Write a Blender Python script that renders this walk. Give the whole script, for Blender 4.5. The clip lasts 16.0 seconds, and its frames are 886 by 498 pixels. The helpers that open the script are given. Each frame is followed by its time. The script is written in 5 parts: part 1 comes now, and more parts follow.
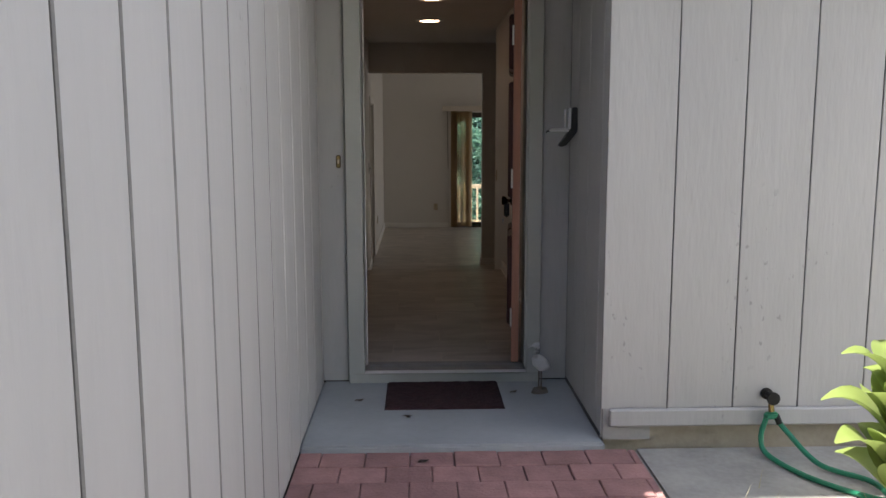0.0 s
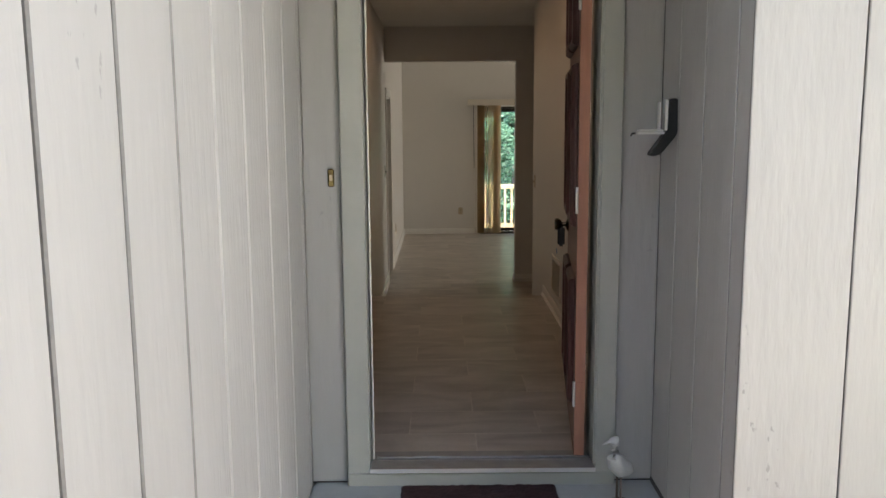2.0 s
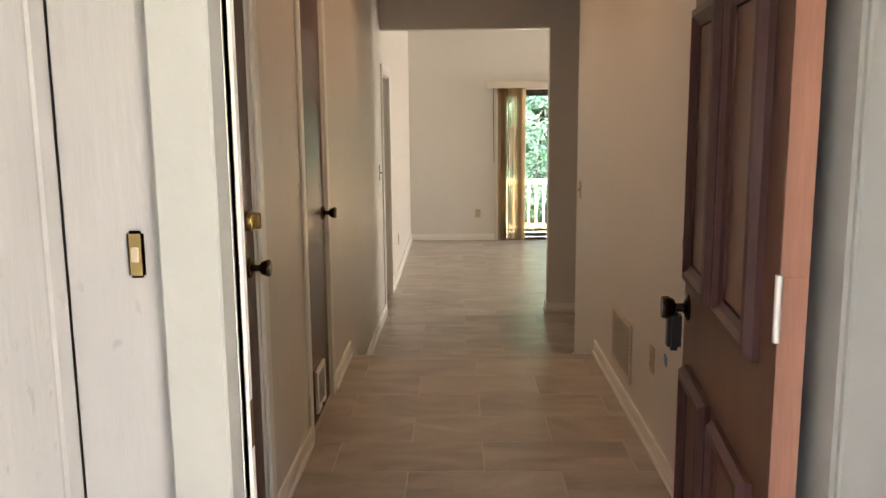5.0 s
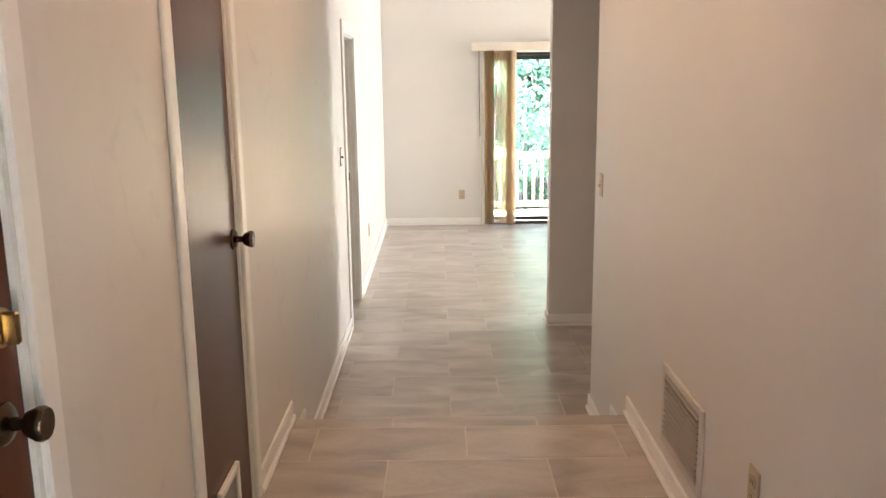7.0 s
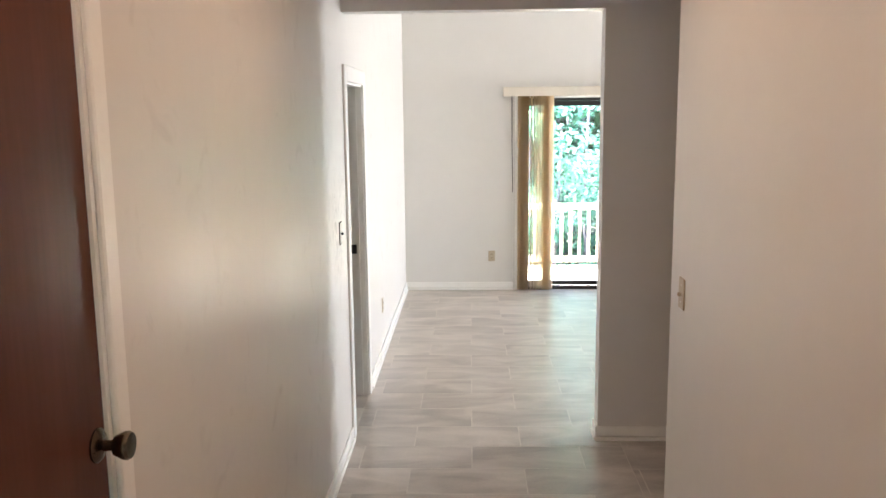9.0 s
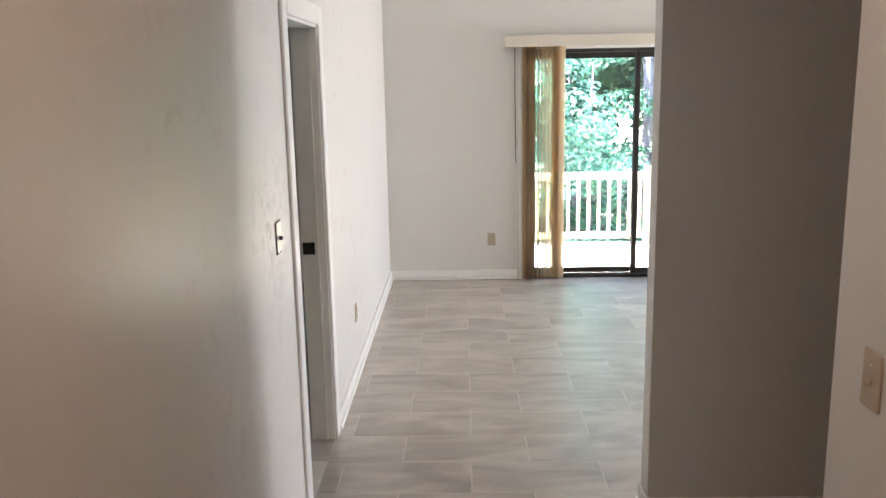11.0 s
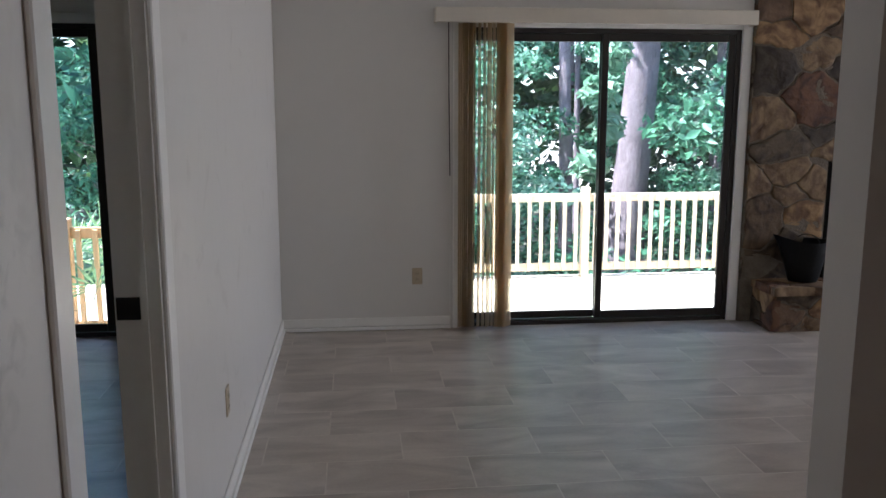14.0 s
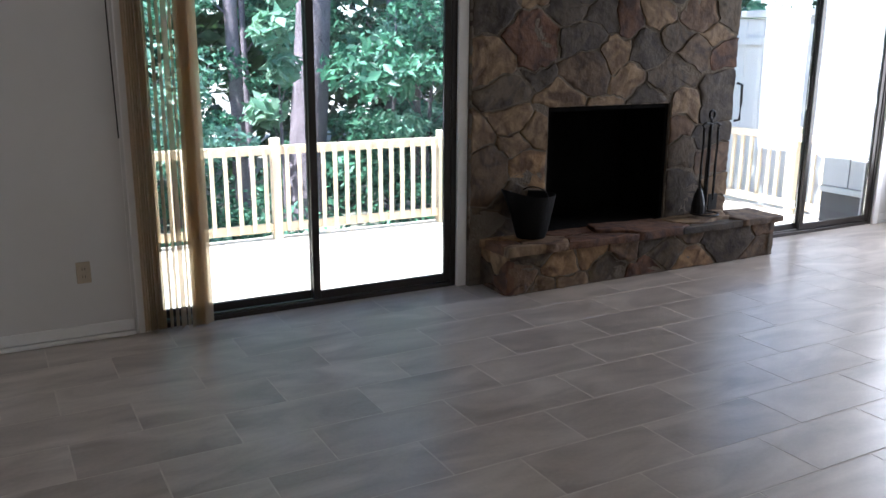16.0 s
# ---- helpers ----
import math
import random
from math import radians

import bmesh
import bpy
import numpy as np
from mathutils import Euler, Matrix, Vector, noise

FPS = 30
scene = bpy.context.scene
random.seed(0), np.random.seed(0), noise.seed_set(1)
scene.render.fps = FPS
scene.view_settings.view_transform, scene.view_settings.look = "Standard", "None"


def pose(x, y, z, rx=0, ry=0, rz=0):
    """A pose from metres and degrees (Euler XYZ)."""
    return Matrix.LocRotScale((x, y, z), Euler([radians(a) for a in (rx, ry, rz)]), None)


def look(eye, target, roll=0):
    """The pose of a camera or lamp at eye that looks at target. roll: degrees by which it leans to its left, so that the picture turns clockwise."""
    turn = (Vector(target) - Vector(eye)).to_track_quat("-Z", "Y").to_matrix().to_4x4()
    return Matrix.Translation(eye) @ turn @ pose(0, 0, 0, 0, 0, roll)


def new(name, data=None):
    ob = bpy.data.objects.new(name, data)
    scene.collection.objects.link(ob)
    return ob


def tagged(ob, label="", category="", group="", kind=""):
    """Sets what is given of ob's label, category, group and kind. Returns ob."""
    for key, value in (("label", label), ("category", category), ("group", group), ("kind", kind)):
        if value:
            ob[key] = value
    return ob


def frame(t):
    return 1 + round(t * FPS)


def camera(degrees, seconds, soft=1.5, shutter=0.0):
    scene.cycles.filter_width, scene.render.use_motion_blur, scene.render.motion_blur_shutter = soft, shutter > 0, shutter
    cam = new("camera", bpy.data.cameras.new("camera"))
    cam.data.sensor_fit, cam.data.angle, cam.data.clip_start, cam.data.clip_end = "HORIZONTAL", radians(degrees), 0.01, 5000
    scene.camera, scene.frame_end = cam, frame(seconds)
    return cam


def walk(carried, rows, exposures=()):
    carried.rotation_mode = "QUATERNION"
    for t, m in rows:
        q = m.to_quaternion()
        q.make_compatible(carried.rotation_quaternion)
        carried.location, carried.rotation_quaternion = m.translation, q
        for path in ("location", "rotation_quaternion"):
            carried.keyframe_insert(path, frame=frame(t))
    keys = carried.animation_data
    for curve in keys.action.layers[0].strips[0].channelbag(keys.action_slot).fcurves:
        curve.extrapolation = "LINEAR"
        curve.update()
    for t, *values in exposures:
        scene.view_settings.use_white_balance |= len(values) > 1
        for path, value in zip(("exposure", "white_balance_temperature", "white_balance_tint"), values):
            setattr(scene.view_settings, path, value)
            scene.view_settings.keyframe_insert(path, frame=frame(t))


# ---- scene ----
cam = camera(55.7, 16.0)
PATH = [
    (0, (0.405, -3.505, 1.73), (0.464, -1.525, 1.448), -0.1),
    (0.5, (0.423, -3.141, 1.74), (0.428, -1.161, 1.458), -0.0),
    (1, (0.386, -2.778, 1.768), (0.396, -0.796, 1.497), -0.7),
    (1.5, (0.405, -2.424, 1.767), (0.413, -0.445, 1.481), -0.2),
    (2, (0.391, -2.089, 1.761), (0.397, -0.111, 1.466), -0.4),
    (2.5, (0.369, -1.747, 1.769), (0.391, 0.23, 1.467), -0.8),
    (3, (0.419, -1.395, 1.765), (0.415, 0.579, 1.443), 0.1),
    (3.5, (0.419, -1.041, 1.763), (0.401, 0.933, 1.444), -0.3),
    (6, (0.459, 0.723, 1.764), (0.42, 2.691, 1.411), -0.5),
    (6.5, (0.439, 1.092, 1.771), (0.407, 3.056, 1.395), -0.7),
    (7, (0.45, 1.393, 1.786), (0.457, 3.351, 1.378), -0.7),
    (7.5, (0.489, 1.668, 1.857), (0.509, 3.617, 1.408), 0.1),
    (8, (0.484, 1.919, 1.879), (0.499, 3.876, 1.466), -0.9),
    (8.5, (0.467, 2.208, 1.888), (0.475, 4.176, 1.533), -1.7),
    (9, (0.496, 2.541, 1.891), (0.43, 4.514, 1.569), -0.6),
    (9.5, (0.487, 2.919, 1.872), (0.419, 4.89, 1.539), -1.4),
    (12, (0.474, 4.626, 1.821), (0.448, 6.578, 1.389), -0.5),
    (12.5, (0.418, 4.941, 1.827), (0.427, 6.897, 1.412), -0.6),
    (13, (0.397, 5.189, 1.75), (0.397, 7.143, 1.326), 0.4),
    (13.5, (0.388, 5.46, 1.663), (0.408, 7.413, 1.235), 0.7),
    (14, (0.306, 5.784, 1.53), (0.513, 7.744, 1.189), 0.0),
    (14.5, (0.287, 6.143, 1.523), (0.537, 8.092, 1.151), 0.3),
    (15, (0.26, 6.409, 1.518), (0.672, 8.325, 1.119), 0.3),
    (15.5, (0.272, 6.645, 1.523), (0.974, 8.461, 1.063), -0.1),
    (16, (0.328, 6.825, 1.533), (1.266, 8.526, 1.058), 0.4),
]
EXPOSURES = [(0.0, 1.42, 6300, 15), (1.0, 2.1, 6550, 13), (1.5, 2.22, 6500, 12), (2.5, 2.68, 6950, 11), (3.7, 2.85, 7100, 11), (5.8, 4.38, 7250, 19), (6.5, 4.65, 6400, 15), (7.0, 4.75, 6200, 15), (9.5, 4.5, 5650, 12), (11.8, 3.72, 5750, 15), (12.5, 3.2, 5650, 16), (13.0, 2.65, 5550, 15), (13.5, 2.1, 5450, 16), (14.0, 2.4, 5450, 16), (14.5, 2.75, 5450, 17), (15.0, 3.1, 5450, 15), (15.5, 2.5, 5400, 15), (16.0, 2.2, 5400, 15)]
walk(cam, [(t, look(eye, target, roll)) for t, eye, target, roll in PATH], EXPOSURES)

# ---------------------------------------------------------------- world and sun
SUN_EL, SUN_AZ = 63.0, 262.0          # degrees; azimuth clockwise from +y
world = bpy.data.worlds.new("sky")
scene.world = world
world.use_nodes = True
wn = world.node_tree.nodes
sky = wn.new("ShaderNodeTexSky")
sky.sky_type = 'NISHITA'
sky.sun_disc = False
sky.sun_elevation, sky.sun_rotation = radians(SUN_EL), radians(SUN_AZ)
sky.air_density, sky.dust_density = 1.0, 1.5
world.node_tree.links.new(sky.outputs[0], wn["Background"].inputs[0])
wn["Background"].inputs[1].default_value = 0.15
sun = bpy.data.lights.new("sun", 'SUN')
sun.energy, sun.angle, sun.color = 5.0, radians(0.5), (1.0, 0.94, 0.84)
sun_dir = Vector((math.sin(radians(SUN_AZ)) * math.cos(radians(SUN_EL)), math.cos(radians(SUN_AZ)) * math.cos(radians(SUN_EL)), math.sin(radians(SUN_EL))))
new("sun", sun).matrix_world = look(sun_dir * 30, (0, 0, 0))

# fill lamp for the living room, in a side window added unseen
room_fill = bpy.data.lights.new("living_fill_lamp", 'AREA')
room_fill.shape, room_fill.size, room_fill.size_y, room_fill.energy, room_fill.color = 'RECTANGLE', 1.25, 1.7, 19.0, (1.0, 0.95, 0.86)
new("living_fill_lamp", room_fill).matrix_world = look((7.5, 10.55, 1.35), (0, 10.55, 1.1))


# ---------------------------------------------------------------- materials
def mat(name, base, rough=0.5, vary=0.12, scale=3.0, bump=0.0, bscale=60.0, metal=0.0, fine=0.5, rand=0.0, stretch=(1, 1, 1), spec=0.5, tint=None, rvary=0.0):
    """Paint-like surface: a broad and a fine noise vary the colour, a fine noise the relief."""
    m = bpy.data.materials.new(name)
    m.use_nodes = True
    nt = m.node_tree
    n, l = nt.nodes, nt.links
    b = n["Principled BSDF"]
    geo = n.new("ShaderNodeNewGeometry")
    mp = n.new("ShaderNodeMapping")
    mp.inputs["Scale"].default_value = stretch
    l.new(geo.outputs["Position"], mp.inputs[0])
    n1, n2 = n.new("ShaderNodeTexNoise"), n.new("ShaderNodeTexNoise")
    n1.inputs["Scale"].default_value, n1.inputs["Detail"].default_value = scale, 4
    n2.inputs["Scale"].default_value, n2.inputs["Detail"].default_value = scale * 9, 3
    l.new(mp.outputs[0], n1.inputs[0])
    l.new(mp.outputs[0], n2.inputs[0])
    mix = n.new("ShaderNodeMix")
    mix.data_type = 'FLOAT'
    mix.inputs[0].default_value = fine * 0.6
    l.new(n1.outputs[0], mix.inputs[2])
    l.new(n2.outputs[0], mix.inputs[3])
    ramp = n.new("ShaderNodeValToRGB")
    c = Vector(base)
    d = Vector(tint) if tint else c
    ramp.color_ramp.elements[0].position, ramp.color_ramp.elements[1].position = 0.3, 0.7
    ramp.color_ramp.elements[0].color = (*(d * (1 - vary)), 1)
    ramp.color_ramp.elements[1].color = (*(c * (1 + vary)), 1)
    l.new(mix.outputs[0], ramp.inputs[0])
    out = ramp.outputs[0]
    if rand:
        oi = n.new("ShaderNodeObjectInfo")
        mr = n.new("ShaderNodeMapRange")
        mr.inputs[3].default_value, mr.inputs[4].default_value = 1 - rand, 1 + rand
        l.new(oi.outputs["Random"], mr.inputs[0])
        mul = n.new("ShaderNodeVectorMath")
        mul.operation = 'SCALE'
        l.new(out, mul.inputs[0])
        l.new(mr.outputs[0], mul.inputs["Scale"])
        out = mul.outputs[0]
    l.new(out, b.inputs["Base Color"])
    b.inputs["Roughness"].default_value = rough
    b.inputs["Metallic"].default_value = metal
    b.inputs["Specular IOR Level"].default_value = spec
    if rvary:
        rr = n.new("ShaderNodeMapRange")
        rr.inputs[1].default_value, rr.inputs[2].default_value = 0.3, 0.7
        rr.inputs[3].default_value, rr.inputs[4].default_value = rough - rvary, rough + rvary
        l.new(n1.outputs[0], rr.inputs[0])
        l.new(rr.outputs[0], b.inputs["Roughness"])
    if bump:
        n3 = n.new("ShaderNodeTexNoise")
        n3.inputs["Scale"].default_value, n3.inputs["Detail"].default_value = bscale, 4
        l.new(mp.outputs[0], n3.inputs[0])
        bp = n.new("ShaderNodeBump")
        bp.inputs["Strength"].default_value, bp.inputs["Distance"].default_value = bump, 0.01
        l.new(n3.outputs[0], bp.inputs["Height"])
        l.new(bp.outputs[0], b.inputs["Normal"])
    return m


def stone_mat(name):
    """Fieldstone: each piece takes its own colour out of buff, grey, brown and rust, with veins and stains."""
    m = mat(name, (0.3, 0.27, 0.22), 0.8, 0.3, 7.0, 0.6, 28.0)
    nt = m.node_tree
    n, l = nt.nodes, nt.links
    b = n["Principled BSDF"]
    ramp = b.inputs["Base Color"].links[0].from_node
    oi = n.new("ShaderNodeObjectInfo")
    cr = n.new("ShaderNodeValToRGB")
    cr.color_ramp.interpolation = 'CONSTANT'
    tones = [(0.0, (0.10, 0.076, 0.048)), (0.15, (0.31, 0.205, 0.105)), (0.30, (0.068, 0.053, 0.038)), (0.45, (0.135, 0.094, 0.056)),
             (0.60, (0.24, 0.172, 0.10)), (0.74, (0.125, 0.058, 0.028)), (0.86, (0.16, 0.102, 0.06))]
    cr.color_ramp.elements[1].position = tones[1][0]
    for p, c in tones[2:]:
        cr.color_ramp.elements.new(p)
    for e, (p, c) in zip(cr.color_ramp.elements, tones):
        e.position, e.color = p, (*c, 1)
    l.new(oi.outputs["Random"], cr.inputs[0])
    nz = n.new("ShaderNodeTexNoise")
    nz.inputs["Scale"].default_value, nz.inputs["Detail"].default_value, nz.inputs["Distortion"].default_value = 6.5, 7, 1.6
    geo = n.new("ShaderNodeNewGeometry")
    l.new(geo.outputs["Position"], nz.inputs[0])
    st = n.new("ShaderNodeValToRGB")
    st.color_ramp.elements[0].position, st.color_ramp.elements[1].position = 0.36, 0.62
    st.color_ramp.elements[0].color, st.color_ramp.elements[1].color = (0.34, 0.25, 0.19, 1), (1.06, 0.98, 0.87, 1)
    l.new(nz.outputs[0], st.inputs[0])
    mul = n.new("ShaderNodeMix")
    mul.data_type, mul.blend_type = 'RGBA', 'MULTIPLY'
    mul.inputs[0].default_value = 1.0
    l.new(cr.outputs[0], mul.inputs[6])
    l.new(st.outputs[0], mul.inputs[7])
    l.new(mul.outputs[2], b.inputs["Base Color"])
    return m


def tile_mat(name):
    """Grey-taupe porcelain with long soft streaks; each tile shifts the pattern."""
    m = bpy.data.materials.new(name)
    m.use_nodes = True
    nt = m.node_tree
    n, l = nt.nodes, nt.links
    b = n["Principled BSDF"]
    geo, oi = n.new("ShaderNodeNewGeometry"), n.new("ShaderNodeObjectInfo")
    sc = n.new("ShaderNodeVectorMath")
    sc.operation = 'MULTIPLY_ADD'
    l.new(oi.outputs["Random"], sc.inputs[0])
    sc.inputs[1].default_value = (7, 13, 5)
    l.new(geo.outputs["Position"], sc.inputs[2])
    mp = n.new("ShaderNodeMapping")
    mp.inputs["Rotation"].default_value = (0, 0, 0.35)
    mp.inputs["Scale"].default_value = (1.3, 3.4, 1)
    l.new(sc.outputs[0], mp.inputs[0])
    n1, n2 = n.new("ShaderNodeTexNoise"), n.new("ShaderNodeTexNoise")
    n1.inputs["Scale"].default_value, n1.inputs["Detail"].default_value, n1.inputs["Distortion"].default_value = 1.5, 5, 0.8
    n2.inputs["Scale"].default_value, n2.inputs["Detail"].default_value = 60, 3
    l.new(mp.outputs[0], n1.inputs[0])
    l.new(geo.outputs["Position"], n2.inputs[0])
    mix = n.new("ShaderNodeMix")
    mix.data_type = 'FLOAT'
    mix.inputs[0].default_value = 0.12
    l.new(n1.outputs[0], mix.inputs[2])
    l.new(n2.outputs[0], mix.inputs[3])
    ramp = n.new("ShaderNodeValToRGB")
    ramp.color_ramp.elements[0].position, ramp.color_ramp.elements[1].position = 0.34, 0.68
    ramp.color_ramp.elements[0].color = (0.30, 0.253, 0.214, 1)
    ramp.color_ramp.elements[1].color = (0.56, 0.497, 0.432, 1)
    l.new(mix.outputs[0], ramp.inputs[0])
    l.new(ramp.outputs[0], b.inputs["Base Color"])
    rr = n.new("ShaderNodeMapRange")
    rr.inputs[3].default_value, rr.inputs[4].default_value = 0.28, 0.37
    b.inputs["Specular IOR Level"].default_value = 0.95
    l.new(n1.outputs[0], rr.inputs[0])
    l.new(rr.outputs[0], b.inputs["Roughness"])
    bp = n.new("ShaderNodeBump")
    bp.inputs["Strength"].default_value, bp.inputs["Distance"].default_value = 0.03, 0.004
    l.new(n1.outputs[0], bp.inputs["Height"])
    l.new(bp.outputs[0], b.inputs["Normal"])
    return m


def leaf_mat(name, dark, light, trans=0.45):
    m = bpy.data.materials.new(name)
    m.use_nodes = True
    nt = m.node_tree
    n, l = nt.nodes, nt.links
    b = n["Principled BSDF"]
    geo = n.new("ShaderNodeNewGeometry")
    ramp = n.new("ShaderNodeValToRGB")
    ramp.color_ramp.elements[0].color, ramp.color_ramp.elements[1].color = (*dark, 1), (*light, 1)
    l.new(geo.outputs["Random Per Island"], ramp.inputs[0])
    l.new(ramp.outputs[0], b.inputs["Base Color"])
    b.inputs["Roughness"].default_value = 0.45
    tr = n.new("ShaderNodeBsdfTranslucent")
    l.new(ramp.outputs[0], tr.inputs[0])
    ms = n.new("ShaderNodeMixShader")
    ms.inputs[0].default_value = trans
    l.new(b.outputs[0], ms.inputs[1])
    l.new(tr.outputs[0], ms.inputs[2])
    l.new(ms.outputs[0], n["Material Output"].inputs[0])
    return m


def glass_mat(name):
    m = bpy.data.materials.new(name)
    m.use_nodes = True
    b = m.node_tree.nodes["Principled BSDF"]
    b.inputs["Base Color"].default_value = (0.93, 0.97, 0.96, 1)
    b.inputs["Roughness"].default_value = 0.0
    b.inputs["IOR"].default_value = 1.45
    b.inputs["Transmission Weight"].default_value = 1.0
    return m


def blind_mat(name):
    m = mat(name, (0.58, 0.49, 0.36), 0.6, 0.1, 4.0)
    nt = m.node_tree
    n, l = nt.nodes, nt.links
    b = n["Principled BSDF"]
    tr = n.new("ShaderNodeBsdfTranslucent")
    tr.inputs[0].default_value = (0.84, 0.71, 0.52, 1)
    ms = n.new("ShaderNodeMixShader")
    ms.inputs[0].default_value = 0.55
    l.new(b.outputs[0], ms.inputs[1])
    l.new(tr.outputs[0], ms.inputs[2])
    sheer = n.new("ShaderNodeBsdfTransparent")
    sheer.inputs[0].default_value = (1.0, 0.9, 0.72, 1)
    m2 = n.new("ShaderNodeMixShader")
    m2.inputs[0].default_value = 0.22
    l.new(ms.outputs[0], m2.inputs[1])
    l.new(sheer.outputs[0], m2.inputs[2])
    l.new(m2.outputs[0], n["Material Output"].inputs[0])
    return m


def lamp_mat(name, colour, strength):
    m = bpy.data.materials.new(name)
    m.use_nodes = True
    b = m.node_tree.nodes["Principled BSDF"]
    b.inputs["Base Color"].default_value = (0.8, 0.8, 0.8, 1)
    b.inputs["Emission Color"].default_value = (*colour, 1)
    b.inputs["Emission Strength"].default_value = strength
    return m


M_SIDING = mat("siding_paint", (0.42, 0.416, 0.40), 0.55, 0.06, 2.5, 0.25, 45, stretch=(1, 1, 0.18), rand=0.02)
# worn flecks where the paint has gone
nt = M_SIDING.node_tree
pb = nt.nodes["Principled BSDF"]
src = pb.inputs["Base Color"].links[0].from_socket
gp, mpg, nf, nb = nt.nodes.new("ShaderNodeNewGeometry"), nt.nodes.new("ShaderNodeMapping"), nt.nodes.new("ShaderNodeTexNoise"), nt.nodes.new("ShaderNodeTexNoise")
mpg.inputs["Scale"].default_value = (1, 1, 0.6)
nf.inputs["Scale"].default_value, nf.inputs["Detail"].default_value = 34, 5
nb.inputs["Scale"].default_value, nb.inputs["Detail"].default_value = 1.7, 2
nt.links.new(gp.outputs["Position"], mpg.inputs[0])
nt.links.new(mpg.outputs[0], nf.inputs[0])
nt.links.new(mpg.outputs[0], nb.inputs[0])
r1, r2 = nt.nodes.new("ShaderNodeMapRange"), nt.nodes.new("ShaderNodeMapRange")
r1.inputs[1].default_value, r1.inputs[2].default_value = 0.64, 0.68
r2.inputs[1].default_value, r2.inputs[2].default_value = 0.60, 0.68
nt.links.new(nf.outputs[0], r1.inputs[0])
nt.links.new(nb.outputs[0], r2.inputs[0])
mm, mx = nt.nodes.new("ShaderNodeMath"), nt.nodes.new("ShaderNodeMix")
mm.operation = 'MULTIPLY'
nt.links.new(r1.outputs[0], mm.inputs[0])
nt.links.new(r2.outputs[0], mm.inputs[1])
mx.data_type = 'RGBA'
mx.inputs[7].default_value = (0.30, 0.295, 0.285, 1)
nt.links.new(mm.outputs[0], mx.inputs[0])
nt.links.new(src, mx.inputs[6])
nt.links.new(mx.outputs[2], pb.inputs["Base Color"])
# Groove beds are coloured dark to carry the shade between boards.
M_GROOVE = mat("groove_bed_shade", (0.075, 0.073, 0.07), 0.8, 0.15, 6)
M_CAULK = mat("painted_caulk", (0.36, 0.355, 0.338), 0.5, 0.08, 8, 0.1, 60)
# Darker flank colour stands for shade on the groove sides.
M_FLANK = mat("groove_side_shade", (0.21, 0.205, 0.195), 0.8, 0.25, 8)
M_TRIMOUT = mat("exterior_trim_paint", (0.42, 0.43, 0.395), 0.45, 0.05, 3, 0.1, 50)
M_WALL = mat("interior_wall_paint", (0.70, 0.675, 0.635), 0.42, 0.025, 1.2, 0.05, 90)
M_WALL_GLOSS = mat("hall_wall_paint", (0.70, 0.67, 0.63), 0.41, 0.03, 1.6, 0.16, 7, stretch=(1, 1, 0.4), rvary=0.06)
nt = M_WALL_GLOSS.node_tree
pb = nt.nodes["Principled BSDF"]
src = pb.inputs["Base Color"].links[0].from_socket
gp, nz, rp, mx = nt.nodes.new("ShaderNodeNewGeometry"), nt.nodes.new("ShaderNodeTexNoise"), nt.nodes.new("ShaderNodeValToRGB"), nt.nodes.new("ShaderNodeMix")
nz.inputs["Scale"].default_value, nz.inputs["Detail"].default_value, nz.inputs["Distortion"].default_value = 4.5, 7, 1.5
rp.color_ramp.elements[0].position, rp.color_ramp.elements[1].position = 0.60, 0.78
rp.color_ramp.elements[0].color, rp.color_ramp.elements[1].color = (1, 1, 1, 1), (0.87, 0.86, 0.85, 1)
mx.data_type, mx.blend_type = 'RGBA', 'MULTIPLY'
mx.inputs[0].default_value = 1.0
nt.links.new(gp.outputs["Position"], nz.inputs[0])
nt.links.new(nz.outputs[0], rp.inputs[0])
nt.links.new(src, mx.inputs[6])
nt.links.new(rp.outputs[0], mx.inputs[7])
nt.links.new(mx.outputs[2], pb.inputs["Base Color"])
# hand smudges round the switch at the end of the hall
src = pb.inputs["Base Color"].links[0].from_socket
vd, rd, ns, rs, mm, mx = [nt.nodes.new("ShaderNode" + k) for k in ("VectorMath", "MapRange", "TexNoise", "MapRange", "Math", "Mix")]
vd.operation, vd.inputs[1].default_value = 'DISTANCE', (-0.20, 6.86, 1.30)
rd.inputs[1].default_value, rd.inputs[2].default_value, rd.inputs[3].default_value, rd.inputs[4].default_value = 0.06, 0.34, 1.0, 0.0
ns.inputs["Scale"].default_value, ns.inputs["Detail"].default_value, ns.inputs["Distortion"].default_value = 9.0, 6, 2.0
rs.inputs[1].default_value, rs.inputs[2].default_value, rs.inputs[4].default_value = 0.47, 0.68, 0.55
mm.operation = 'MULTIPLY'
mx.data_type = 'RGBA'
mx.inputs[7].default_value = (0.22, 0.20, 0.18, 1)
nt.links.new(gp.outputs["Position"], vd.inputs[0])
nt.links.new(gp.outputs["Position"], ns.inputs[0])
nt.links.new(vd.outputs["Value"], rd.inputs[0])
nt.links.new(ns.outputs[0], rs.inputs[0])
nt.links.new(rd.outputs[0], mm.inputs[0])
nt.links.new(rs.outputs[0], mm.inputs[1])
nt.links.new(mm.outputs[0], mx.inputs[0])
nt.links.new(src, mx.inputs[6])
nt.links.new(mx.outputs[2], pb.inputs["Base Color"])
M_BOUNCE = mat("pale_grey_render", (0.78, 0.80, 0.83), 0.8, 0.06, 2, 0.2, 40)
